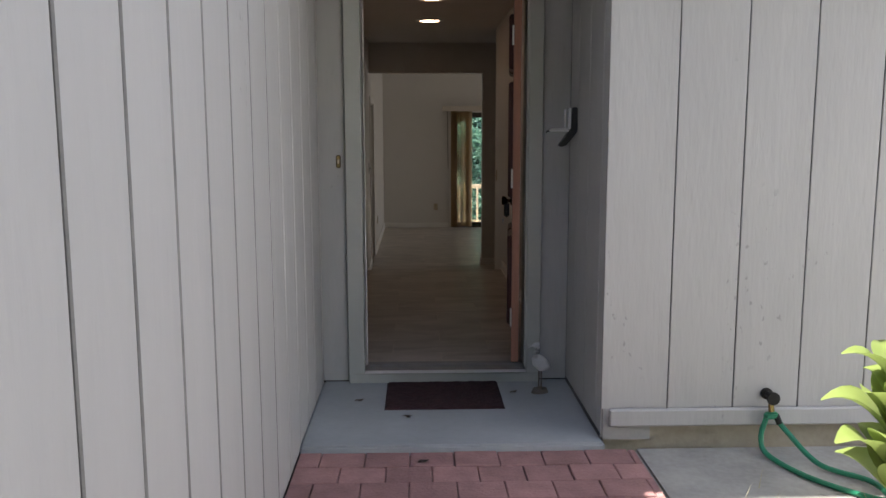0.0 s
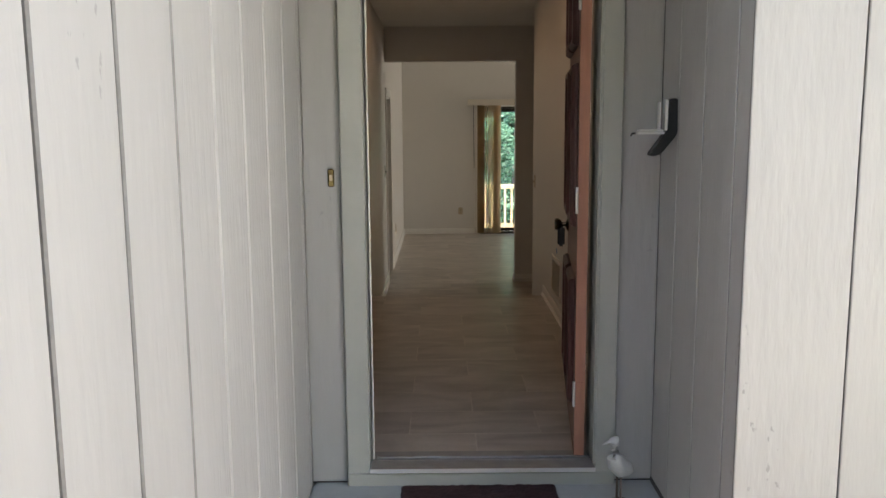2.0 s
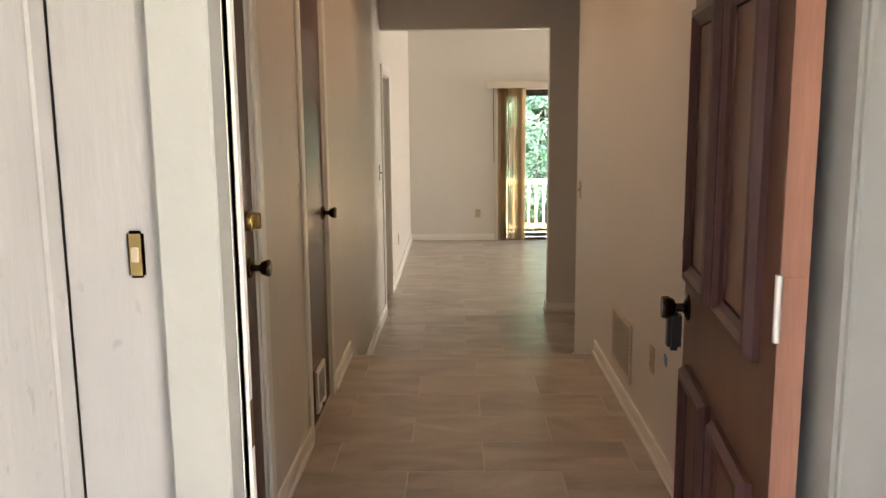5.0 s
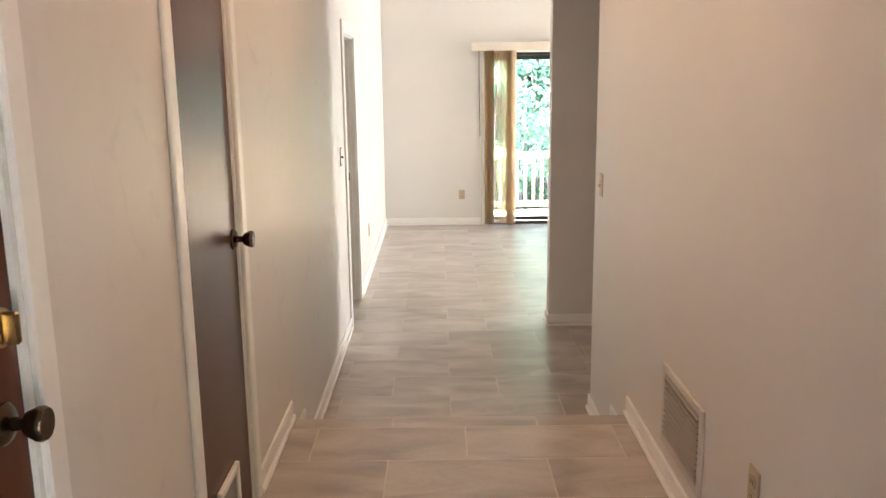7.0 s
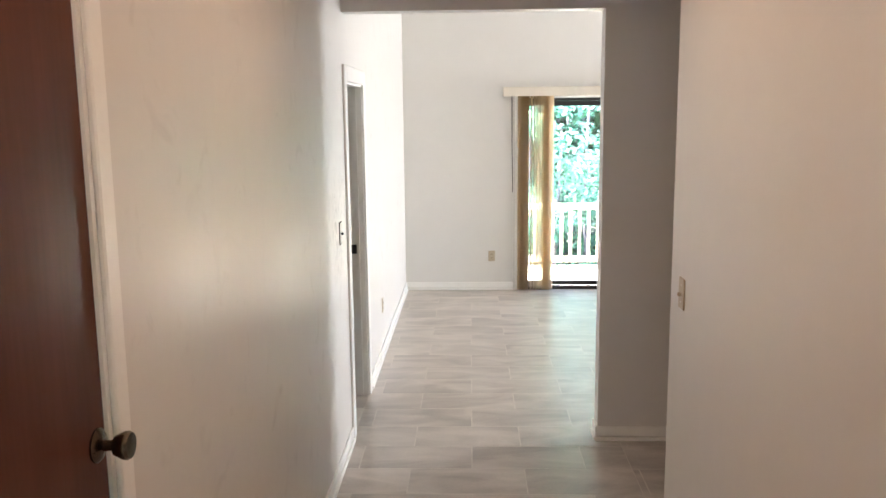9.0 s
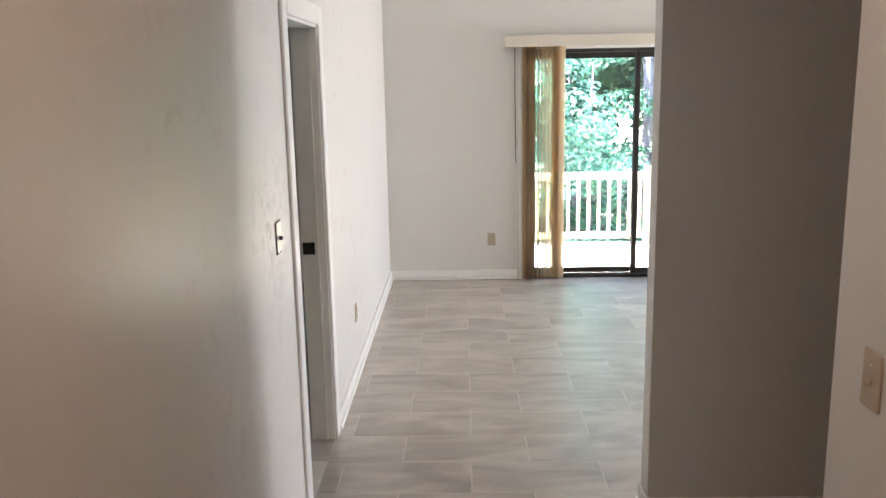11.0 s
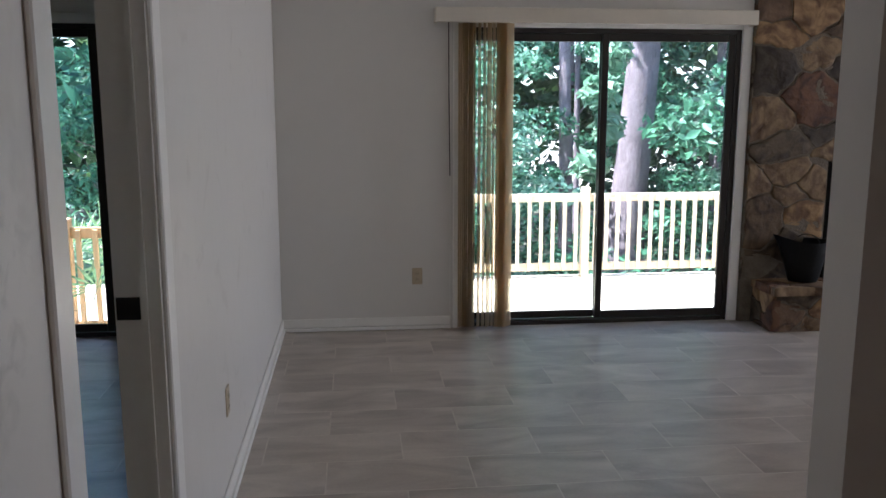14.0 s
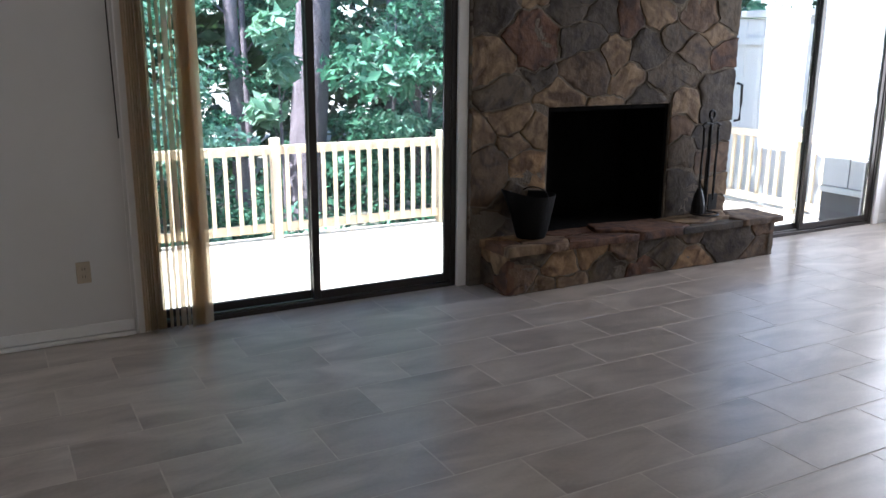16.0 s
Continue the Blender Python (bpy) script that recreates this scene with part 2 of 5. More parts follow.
M_CEIL = mat("ceiling_paint", (0.74, 0.72, 0.68), 0.8, 0.03, 2, 0.15, 150)
M_WHITE = mat("white_trim_paint", (0.86, 0.84, 0.80), 0.3, 0.04, 5, 0.05, 40)
M_TILE = tile_mat("porcelain_tile")
M_GROUT = mat("tile_grout", (0.60, 0.55, 0.49), 0.85, 0.15, 14)
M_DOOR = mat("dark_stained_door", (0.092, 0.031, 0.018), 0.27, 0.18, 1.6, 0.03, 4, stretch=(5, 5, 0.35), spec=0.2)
# Coppery specular tint puts a warm sheen into the door's reflections.
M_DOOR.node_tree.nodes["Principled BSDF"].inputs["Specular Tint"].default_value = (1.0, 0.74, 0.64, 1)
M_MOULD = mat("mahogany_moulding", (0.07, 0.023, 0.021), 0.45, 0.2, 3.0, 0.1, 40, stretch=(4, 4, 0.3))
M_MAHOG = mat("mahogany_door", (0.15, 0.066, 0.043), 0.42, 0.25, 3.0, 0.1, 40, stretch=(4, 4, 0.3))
M_MAHOG_EDGE = mat("worn_door_edge", (0.42, 0.20, 0.135), 0.6, 0.2, 6, stretch=(4, 4, 0.3))
M_SLAB = mat("painted_concrete", (0.36, 0.38, 0.385), 0.6, 0.10, 3, 0.15, 40)
M_CONC = mat("bare_concrete", (0.34, 0.33, 0.30), 0.85, 0.25, 4, 0.4, 25)
M_FOUND = mat("foundation_plaster", (0.36, 0.32, 0.25), 0.85, 0.2, 4, 0.3, 30)
M_BRICK = mat("red_paver_brick", (0.34, 0.185, 0.17), 0.85, 0.22, 9, 0.5, 60, rand=0.16)
M_SAND = mat("joint_sand", (0.17, 0.12, 0.10), 0.95, 0.3, 20)
M_MAT = mat("doormat_fibre", (0.045, 0.018, 0.02), 0.95, 0.4, 30, 0.9, 220)
M_BRASS = mat("aged_brass", (0.44, 0.33, 0.15), 0.26, 0.15, 12, metal=1.0)
M_BRONZE = mat("antique_bronze", (0.10, 0.075, 0.052), 0.26, 0.3, 14, metal=1.0)
M_BLACKM = mat("black_iron", (0.012, 0.0115, 0.011), 0.5, 0.3, 12, 0.2, 60, spec=0.3)
M_BLACKP = mat("black_plastic", (0.018, 0.018, 0.02), 0.35, 0.15, 8)
M_CHROME = mat("bright_aluminium", (0.82, 0.82, 0.81), 0.42, 0.06, 9, metal=0.55)
M_DULL = mat("dull_aluminium", (0.34, 0.34, 0.33), 0.5, 0.15, 14, 0.1, 60, metal=0.6)
M_STEEL = mat("brushed_steel_plate", (0.56, 0.54, 0.50), 0.33, 0.2, 14, metal=1.0)
M_BRONZEF = mat("dark_bronze_frame", (0.028, 0.022, 0.018), 0.4, 0.15, 6, metal=0.3)
M_GLASS = glass_mat("clear_glass")
M_BLIND = blind_mat("tan_blind_fabric")
M_VALANCE = mat("valance_laminate", (0.68, 0.62, 0.52), 0.5, 0.05, 4)
M_STONE = stone_mat("fieldstone")
M_MORTAR = mat("stone_mortar", (0.15, 0.12, 0.085), 0.95, 0.25, 18, 0.7, 60)
M_SOOT = mat("sooty_firebrick", (0.005, 0.0045, 0.004), 0.95, 0.4, 7, 0.4, 30, spec=0.06)
M_DECKW = mat("pressure_treated_deck", (0.62, 0.55, 0.44), 0.75, 0.16, 3, 0.3, 30, stretch=(0.4, 6, 4), rand=0.1)
M_RAIL = mat("pressure_treated_rail", (0.62, 0.52, 0.37), 0.75, 0.14, 4, 0.2, 40, stretch=(5, 5, 0.6), rand=0.07)
M_RAILB = mat("stained_rail", (0.55, 0.36, 0.19), 0.75, 0.16, 4, 0.2, 40, stretch=(5, 5, 0.6), rand=0.08)
# Bark's own mottling, its contrast raised to mimic dappled sun.
M_BARK = mat("pine_bark", (0.23, 0.19, 0.21), 0.95, 0.5, 7, 1.0, 16, stretch=(1, 1, 0.4), tint=(0.09, 0.07, 0.075), fine=1.2)
M_EARTH = mat("leafy_earth", (0.27, 0.25, 0.20), 0.95, 0.3, 1.2, 0.8, 14, tint=(0.20, 0.20, 0.15))
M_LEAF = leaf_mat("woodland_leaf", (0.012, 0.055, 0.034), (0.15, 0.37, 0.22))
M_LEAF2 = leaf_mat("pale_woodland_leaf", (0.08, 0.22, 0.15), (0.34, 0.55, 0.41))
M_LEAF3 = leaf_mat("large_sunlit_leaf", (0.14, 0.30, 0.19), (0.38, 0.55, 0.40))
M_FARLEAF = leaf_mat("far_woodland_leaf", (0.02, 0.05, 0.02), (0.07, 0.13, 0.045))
M_HOSTA = leaf_mat("broad_garden_leaf", (0.20, 0.30, 0.06), (0.34, 0.40, 0.13), 0.35)
M_PALM = leaf_mat("palmetto_leaf", (0.06, 0.15, 0.06), (0.16, 0.28, 0.13), 0.3)
M_HOSE = mat("green_rubber_hose", (0.015, 0.19, 0.10), 0.4, 0.15, 10)
M_PLATE = mat("ivory_cover_plate", (0.50, 0.41, 0.29), 0.4, 0.04, 10)
M_BEIGE = mat("painted_grille", (0.62, 0.57, 0.50), 0.45, 0.06, 8)
M_FENCE = mat("pale_fence_paint", (0.50, 0.50, 0.485), 0.7, 0.08, 3, 0.2, 40, stretch=(1, 1, 0.2))
M_BIRDW = mat("bird_white", (0.62, 0.62, 0.60), 0.6, 0.15, 14, 0.3, 50)
M_BIRDB = mat("bird_driftwood", (0.16, 0.13, 0.10), 0.8, 0.25, 14, 0.4, 50)
M_BLUE = mat("blue_key_tag", (0.10, 0.28, 0.55), 0.4, 0.1, 12)
M_DARKVOID = mat("pet_flap", (0.16, 0.17, 0.155), 0.35, 0.15, 8)
M_LAMP = lamp_mat("warm_lamp_lens", (1.0, 0.64, 0.38), 4.0)


# ---------------------------------------------------------------- building helpers
def mesh_of(name, bm, material):
    me = bpy.data.meshes.new(name)
    bm.to_mesh(me)
    bm.free()
    me.materials.append(material)
    return me


def smooth(ob, angle=40):
    ob.data.shade_smooth()
    ob.data.set_sharp_from_angle(angle=radians(angle))
    return ob


def add_box(bm, x0, x1, y0, y1, z0, z1, m=None):
    vs = [bm.verts.new(p) for p in ((x0, y0, z0), (x1, y0, z0), (x1, y1, z0), (x0, y1, z0), (x0, y0, z1), (x1, y0, z1), (x1, y1, z1), (x0, y1, z1))]
    for f in ((0, 3, 2, 1), (4, 5, 6, 7), (0, 1, 5, 4), (1, 2, 6, 5), (2, 3, 7, 6), (3, 0, 4, 7)):
        bm.faces.new([vs[i] for i in f])
    if m:
        bmesh.ops.transform(bm, matrix=m, verts=vs)
    return vs


def boxes(*bs, bevel=0.0, seg=1):
    bm = bmesh.new()
    for b in bs:
        add_box(bm, *b)
    if bevel:
        bmesh.ops.bevel(bm, geom=list(bm.edges), offset=bevel, segments=seg, affect='EDGES')
    return bm


def lathe(profile, seg=20, axis='z', at=(0, 0, 0)):
    """A turned solid: profile of (radius, height) pairs."""
    bm = bmesh.new()
    rings = []
    for r, h in profile:
        ring = []
        for i in range(seg):
            a = 2 * math.pi * i / seg
            p = (r * math.cos(a), r * math.sin(a), h)
            if axis == 'x':
                p = (h, p[0], p[1])
            elif axis == 'y':
                p = (p[0], h, p[1])
            ring.append(bm.verts.new((p[0] + at[0], p[1] + at[1], p[2] + at[2])))
        rings.append(ring)
    for a, b in zip(rings, rings[1:]):
        for i in range(seg):
            bm.faces.new((a[i], a[(i + 1) % seg], b[(i + 1) % seg], b[i]))
    bm.faces.new(rings[0][::-1])
    bm.faces.new(rings[-1])
    bmesh.ops.recalc_face_normals(bm, faces=bm.faces)
    return bm


def tube(points, radius, seg=8, taper=None):
    """A bent round bar along the points."""
    bm = bmesh.new()
    pts = [Vector(p) for p in points]
    rings = []
    for k, p in enumerate(pts):
        d = (pts[min(k + 1, len(pts) - 1)] - pts[max(k - 1, 0)]).normalized()
        q = d.to_track_quat('Z', 'Y')
        r = radius if taper is None else radius + (taper - radius) * k / (len(pts) - 1)
        rings.append([bm.verts.new(p + q @ Vector((r * math.cos(2 * math.pi * i / seg), r * math.sin(2 * math.pi * i / seg), 0))) for i in range(seg)])
    for a, b in zip(rings, rings[1:]):
        for i in range(seg):
            bm.faces.new((a[i], a[(i + 1) % seg], b[(i + 1) % seg], b[i]))
    bm.faces.new(rings[0][::-1])
    bm.faces.new(rings[-1])
    return bm


def thing(name, at=(0, 0, 0), label="", category="", group="", kind=""):
    ob = new(name)
    ob.location = at
    return tagged(ob, label, category, group, kind)


def part(name, bm, material, parent, label=""):
    """Links a bmesh as one mesh object under a thing or a part; coordinates are the parent's."""
    ob = new(name, mesh_of(name, bm, material))
    ob.parent = parent
    if label:
        ob["label"] = label
    return ob


def solid(name, bm, material, label="", category="", kind="structure", group=""):
    return tagged(new(name, mesh_of(name, bm, material)), label, category, group, kind)


PIECES = {}


def piece(name, material, parent, x, y, z, sx, sy, sz, ch=0.002, rot=None, flank=None):
    """A chamfered block, base at z, centred on x, y; alike sizes share one mesh."""
    key = (name, material.name, round(sx, 3), round(sy, 3), round(sz, 3), ch, flank.name if flank else "")
    if key not in PIECES:
        a, b = sx / 2, sy / 2
        v = [(-a, -b, 0), (a, -b, 0), (a, b, 0), (-a, b, 0), (-a, -b, sz - ch), (a, -b, sz - ch), (a, b, sz - ch), (-a, b, sz - ch),
             (-a + ch, -b + ch, sz), (a - ch, -b + ch, sz), (a - ch, b - ch, sz), (-a + ch, b - ch, sz)]
        f = [(0, 3, 2, 1), (8, 9, 10, 11)]
        for i in range(4):
            j = (i + 1) % 4
            f += [(i, j, 4 + j, 4 + i), (4 + i, 4 + j, 8 + j, 8 + i)]
        me = bpy.data.meshes.new(name)
        me.from_pydata(v, [], f)
        me.materials.append(material)
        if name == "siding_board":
            # Flanks default to the colour that carries the groove shade.
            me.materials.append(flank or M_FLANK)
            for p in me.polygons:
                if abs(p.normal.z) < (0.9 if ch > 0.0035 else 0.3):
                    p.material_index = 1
        PIECES[key] = me
    ob = new(name, PIECES[key])
    ob.location = (x, y, z)
    if rot:
        ob.rotation_euler = rot
    ob.parent = parent
    return ob


# ---------------------------------------------------------------- plan
XL, XR = -0.20, 1.25          # hall walls
WT = 0.12                     # inner wall thickness
YF, YFI = 1.24, 1.38          # front wall faces
FOY, TREAD = 0.34, 0.17       # floor heights of foyer and middle step
YS1, YS2 = 4.78, 5.10         # step edges
YEND = 5.66                   # end of the hall's right wall
YC = 7.20                     # cross wall with the wide opening
YB = 11.39                    # back wall, inner face
XE = 7.45                     # living room's far side wall
CEIL = 2.80
DECK = -0.42

# ground: one sheet, falling away behind the house
bm = bmesh.new()
gx = [-300, -60, -20, -8, -4, -2, 0, 2, 4, 6, 9, 14, 24, 60, 300]
gy = [-300, -60, -15, -5, -2, 0, 1, 2.5, 4, 7, 11, 15, 20, 28, 45, 90, 300]


def ground_z(x, y):
    base = 0.19 if y < 1 else (0.19 - (y - 1) * 0.4 if y < 4.5 else max(-1.21 - (y - 4.5) * 0.03, -2.2))
    return base + (0.25 * math.sin(x * 0.7) * math.cos(y * 0.5) if y > 16 else 0)


gv = [[bm.verts.new((x, y, ground_z(x, y))) for x in gx] for y in gy]
for j in range(len(gy) - 1):
    for i in range(len(gx) - 1):
        bm.faces.new((gv[j][i], gv[j][i + 1], gv[j + 1][i + 1], gv[j + 1][i]))
solid("ground", bm, M_EARTH, "bare earth and leaf litter round the house", "ground")

# dark hedge added out of view to hold light off the front wall
M_HEDGE = mat("dark_hedge", (0.055, 0.085, 0.03), 0.9, 0.5, 2.5, 1.0, 9, tint=(0.03, 0.05, 0.018))
solid("backdrop", boxes((-14, 16, -8.9, -7.4, 0.0, 8.2), bevel=0.3, seg=3), M_HEDGE, "dark green hedge added unseen to dim the front wall", "hedge")

# Pale wall added out of view to bounce sun onto the left siding.
solid("wall_bounce", boxes((5.2, 5.4, -7.3, -0.3, 0.0, 6.4)), M_BOUNCE, "plain pale grey wall added unseen to bounce sun onto the siding", "wall")

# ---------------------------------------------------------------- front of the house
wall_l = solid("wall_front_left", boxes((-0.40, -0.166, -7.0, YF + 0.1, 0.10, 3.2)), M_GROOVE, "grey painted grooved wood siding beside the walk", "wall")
part("caulk", boxes((-0.165, -0.1545, -0.42, YF - 0.002, 0.26, 3.18)), M_CAULK, wall_l, "paint-filled grooves by the entry")
k = -0.04 - 0.305 * 22
while k < YF - 0.01:
    y0, y1 = k + 0.007, min(k + 0.299, YF - 0.0005)
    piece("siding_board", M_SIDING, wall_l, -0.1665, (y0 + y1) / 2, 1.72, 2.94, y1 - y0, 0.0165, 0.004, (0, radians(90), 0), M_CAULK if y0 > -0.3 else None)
    k += 0.305

wall_d = solid("wall_front_door", boxes((-0.15, 0.005, YF + 0.012, YFI, 0.27, 3.2), (1.11, 1.5, YF + 0.012, YFI, 0.27, 3.2), (0.005, 1.11, YF + 0.012, YFI, 2.58, 3.2)),
               M_GROOVE, "grey painted siding round the front doorway", "wall")
for x0, x1 in ((-0.1498, -0.003), (1.1105, 1.2644)):
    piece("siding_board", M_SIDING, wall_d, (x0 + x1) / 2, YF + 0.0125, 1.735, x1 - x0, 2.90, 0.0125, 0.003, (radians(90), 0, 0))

wall_s = solid("wall_recess_side", boxes((1.2765, 1.50, 0.29, YF + 0.011, 0.27, 3.2)), M_CAULK, "grey painted grooved siding of the entry recess", "wall")
for y0, y1 in ((0.295, 0.405), (0.415, 0.71), (0.72, 1.0), (1.01, YF - 0.0005)):
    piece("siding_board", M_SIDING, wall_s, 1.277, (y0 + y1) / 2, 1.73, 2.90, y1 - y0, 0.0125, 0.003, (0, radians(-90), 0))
# Solid dark strip stands in for the shade of the gap here.
part("base_gap_shade", boxes((1.2615, 1.2762, 0.296, YF - 0.001, 0.2756, 0.297)), M_GROOVE, wall_s, "dark strip for the shaded gap above the slab")
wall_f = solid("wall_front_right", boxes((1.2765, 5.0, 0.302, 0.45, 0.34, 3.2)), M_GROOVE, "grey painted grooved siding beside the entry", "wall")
for i in range(12):
    x0 = 1.2645 if i == 0 else 1.581 + (i - 1) * 0.312
    x1 = 1.576 + i * 0.312
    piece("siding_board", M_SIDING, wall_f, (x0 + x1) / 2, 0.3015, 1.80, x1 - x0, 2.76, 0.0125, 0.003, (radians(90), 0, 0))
part("skirt_board", boxes((1.30, 5.0, 0.262, 0.288, 0.34, 0.425), bevel=0.008), M_SIDING, wall_f)
solid("foundation", boxes((1.285, 5.0, 0.325, 0.48, 0.0, 0.339)), M_FOUND, "beige rendered foundation under the siding", "foundation")

solid("porch_slab", boxes((-0.149, 1.2755, 0.23, YF + 0.03, 0.05, 0.275), bevel=0.012, seg=2), M_SLAB, "pale blue-grey painted concrete porch slab", "porch")
# Eave and recess soffit are unseen, added to shade the entry.
solid("shade_ceiling", boxes((-0.4, 5.2, -0.46, 1.5, 3.2, 3.32), (-0.148, 1.275, 0.31, YF - 0.03, 2.62, 2.70)), M_TRIMOUT, "unseen painted eave and soffit added to shade the entry", "ceiling")

# front doorway: casing, sill, threshold
dw = thing("door_1", (0, 0, 0), "open front doorway with grey-green painted wooden casing", "door frame", kind="structure")
part("casing_left", boxes((0.0, 0.092, YF - 0.024, YF + 0.05, 0.30, 2.53), bevel=0.004), M_TRIMOUT, dw)
part("casing_right", boxes((1.026, 1.108, YF - 0.024, YF + 0.05, 0.30, 2.53), bevel=0.004), M_TRIMOUT, dw)
part("casing_head", boxes((0.0, 1.108, YF - 0.026, YF + 0.05, 2.531, 2.61), bevel=0.004), M_TRIMOUT, dw)
part("jamb_left", boxes((0.055, 0.10, YF + 0.052, YF + 0.074, 0.36, 2.53), (0.0925, 0.106, YF + 0.052, YF + 0.070, 0.36, 2.53)), M_WHITE, dw)
part("jamb_right", boxes((1.018, 1.06, YF - 0.01, YFI + 0.012, 0.36, 2.53)), M_TRIMOUT, dw)
part("jamb_head", boxes((0.10, 1.018, YF + 0.052, YFI + 0.012, 2.50, 2.53)), M_TRIMOUT, dw)
part("sill", boxes((0.0, 1.108, YF - 0.028, YF + 0.15, 0.27, 0.332), bevel=0.006), M_TRIMOUT, dw)
part("threshold", boxes((0.093, 1.025, YF - 0.036, YF + 0.06, 0.333, 0.35), (0.093, 1.025, YF + 0.061, YFI + 0.02, 0.333, 0.350), (0.113, 1.017, YF + 0.07, YF + 0.10, 0.3505, 0.360), bevel=0.004), M_DULL, dw, "scuffed aluminium threshold")
part("lip", boxes((0.093, 1.025, YF - 0.0385, YF - 0.0365, 0.334, 0.352)), M_CHROME, dw)
part("strike_plate", boxes((0.0995, 0.1065, YF + 0.053, YF + 0.069, 1.22, 1.30)), M_BRASS, dw)

# walk of pavers
walk_base = solid("pavement", boxes((-0.149, 1.42, -7.0, 0.229, 0.02, 0.225)), M_SAND, "old red brick paver walk in running bond", "pavement")
row, y = 0, 0.226
while y > -2.6:
    x = -0.147 + (0 if row % 2 else -0.10)
    while x < 1.40:
        x0, x1 = max(x, -0.147), min(x + 0.199, 1.41)
        if x1 - x0 > 0.03:
            piece("brick", M_BRICK, walk_base, (x0 + x1) / 2, y - 0.084, 0.195, x1 - x0, 0.1655, 0.05 + random.uniform(-0.003, 0.003), 0.004, (random.uniform(-.008, .008), random.uniform(-.008, .008), random.uniform(-.012, .012)))
        x += 0.203
    row += 1
    y -= 0.169
solid("splash_slab", boxes((1.43, 3.4, -0.75, 0.322, 0.08, 0.215), bevel=0.015, seg=2), M_CONC, "rough weathered concrete strip along the foundation", "slab")

# ---------------------------------------------------------------- inner walls and ceilings
solid("wall_foyer_left", boxes((XL - WT, XL, YFI, 1.79, 0, CEIL), (XL - WT, XL, 2.66, 3.475, 0, CEIL), (XL - WT, XL, 1.79, 2.66, 2.40, CEIL), (XL - WT, XL, 3.475, 4.07, 2.40, CEIL)),
      M_WALL_GLOSS, "off-white semi-gloss painted foyer wall", "wall")
solid("wall_hall_left", boxes((XL - WT, XL, 4.07, 7.27, 0, 4.4)), M_WALL_GLOSS, "off-white semi-gloss hall wall with faint scuffs", "wall")
solid("wall_living_left", boxes((XL - WT, XL, 7.27, 8.00, 2.07, 4.4), (XL - WT, XL, 8.00, YB, 0, 4.4)), M_WALL_GLOSS, "off-white semi-gloss living room wall", "wall")
solid("wall_foyer_right", boxes((XR, XR + WT, YFI, YEND, 0, CEIL)), M_WALL, "off-white painted hall wall", "wall")
solid("wall_foyer_front", boxes((XL, 0.0, YFI, YFI + 0.014, FOY, CEIL), (1.07, XR, YFI, YFI + 0.014, FOY, CEIL), (0.0, 1.07, YFI, YFI + 0.014, 2.535, CEIL)), M_WALL, "off-white painted wall round the entry", "wall")
solid("wall_cross", boxes((1.225, 5.2, YC, YC + WT, 0, 4.4), (XL, 1.225, YC, YC + WT, 2.432, 4.4), (5.2, XE, YC, YC + WT, 0, 4.4)), M_WALL, "off-white painted wall with a wide opening", "wall")
solid("wall_side_room", boxes((XR + WT, 5.2, YEND - WT, YEND, -0.1, CEIL), (5.2, 5.2 + WT, YEND - WT, YC, -0.1, CEIL)), M_WALL, "off-white painted wall of the side room", "wall")
solid("ceiling_hall", boxes((XL - WT, 5.32, YFI, YC - 0.002, CEIL, CEIL + 0.1)), M_CEIL, "off-white ceiling of the entry hall", "ceiling")
SX0, SX1, SZ1 = 1.03, 2.945, 2.03     # living room slider
TX0, TX1 = 5.30, 7.20                 # second slider
BX0, BX1 = -3.22, -1.265               # bedroom slider
solid("wall_back", boxes((XL - WT, SX0, YB, YB + 0.14, -1.3, 4.4), (SX1, 3.602, YB, YB + 0.14, -1.3, 4.4), (4.658, TX0, YB, YB + 0.14, -1.3, 4.4), (3.602, 4.658, YB, YB + 0.14, 1.133, 4.4), (3.602, 4.658, YB, YB + 0.14, -1.3, 0.252), (TX1, 8.0, YB, YB + 0.14, -1.3, 4.4),
                         (SX0, SX1, YB, YB + 0.14, SZ1, 4.4), (TX0, TX1, YB, YB + 0.14, SZ1, 4.4), (SX0, SX1, YB, YB + 0.14, -1.3, -0.004), (TX0, TX1, YB, YB + 0.14, -1.3, -0.004),
                         (BX1, XL - WT, YB, YB + 0.14, -1.3, 4.4), (-5.2, BX0, YB, YB + 0.14, -1.3, 4.4), (BX0, BX1, YB, YB + 0.14, SZ1, 4.4), (BX0, BX1, YB, YB + 0.14, -1.3, -0.004)),
      M_WALL, "off-white painted back wall with glazed sliding doors", "wall")
solid("wall_living_side", boxes((XE, XE + WT, YC, 9.9, -0.1, 4.4), (XE, XE + WT, 11.2, YB, -0.1, 4.4), (XE, XE + WT, 9.9, 11.2, -0.1, 0.5), (XE, XE + WT, 9.9, 11.2, 2.2, 4.4)), M_WALL, "off-white painted side wall of the living room", "wall")
bm = bmesh.new()
vs = [bm.verts.new(p) for p in ((XL - WT, YC, 4.2), (XE + WT, YC, 4.2), (XE + WT, YB + 0.14, 3.1), (XL - WT, YB + 0.14, 3.1), (XL - WT, YC, 4.35), (XE + WT, YC, 4.35), (XE + WT, YB + 0.14, 3.25), (XL - WT, YB + 0.14, 3.25))]
for f in ((0, 3, 2, 1), (4, 5, 6, 7), (0, 1, 5, 4), (1, 2, 6, 5), (2, 3, 7, 6), (3, 0, 4, 7)):
    bm.faces.new([vs[i] for i in f])
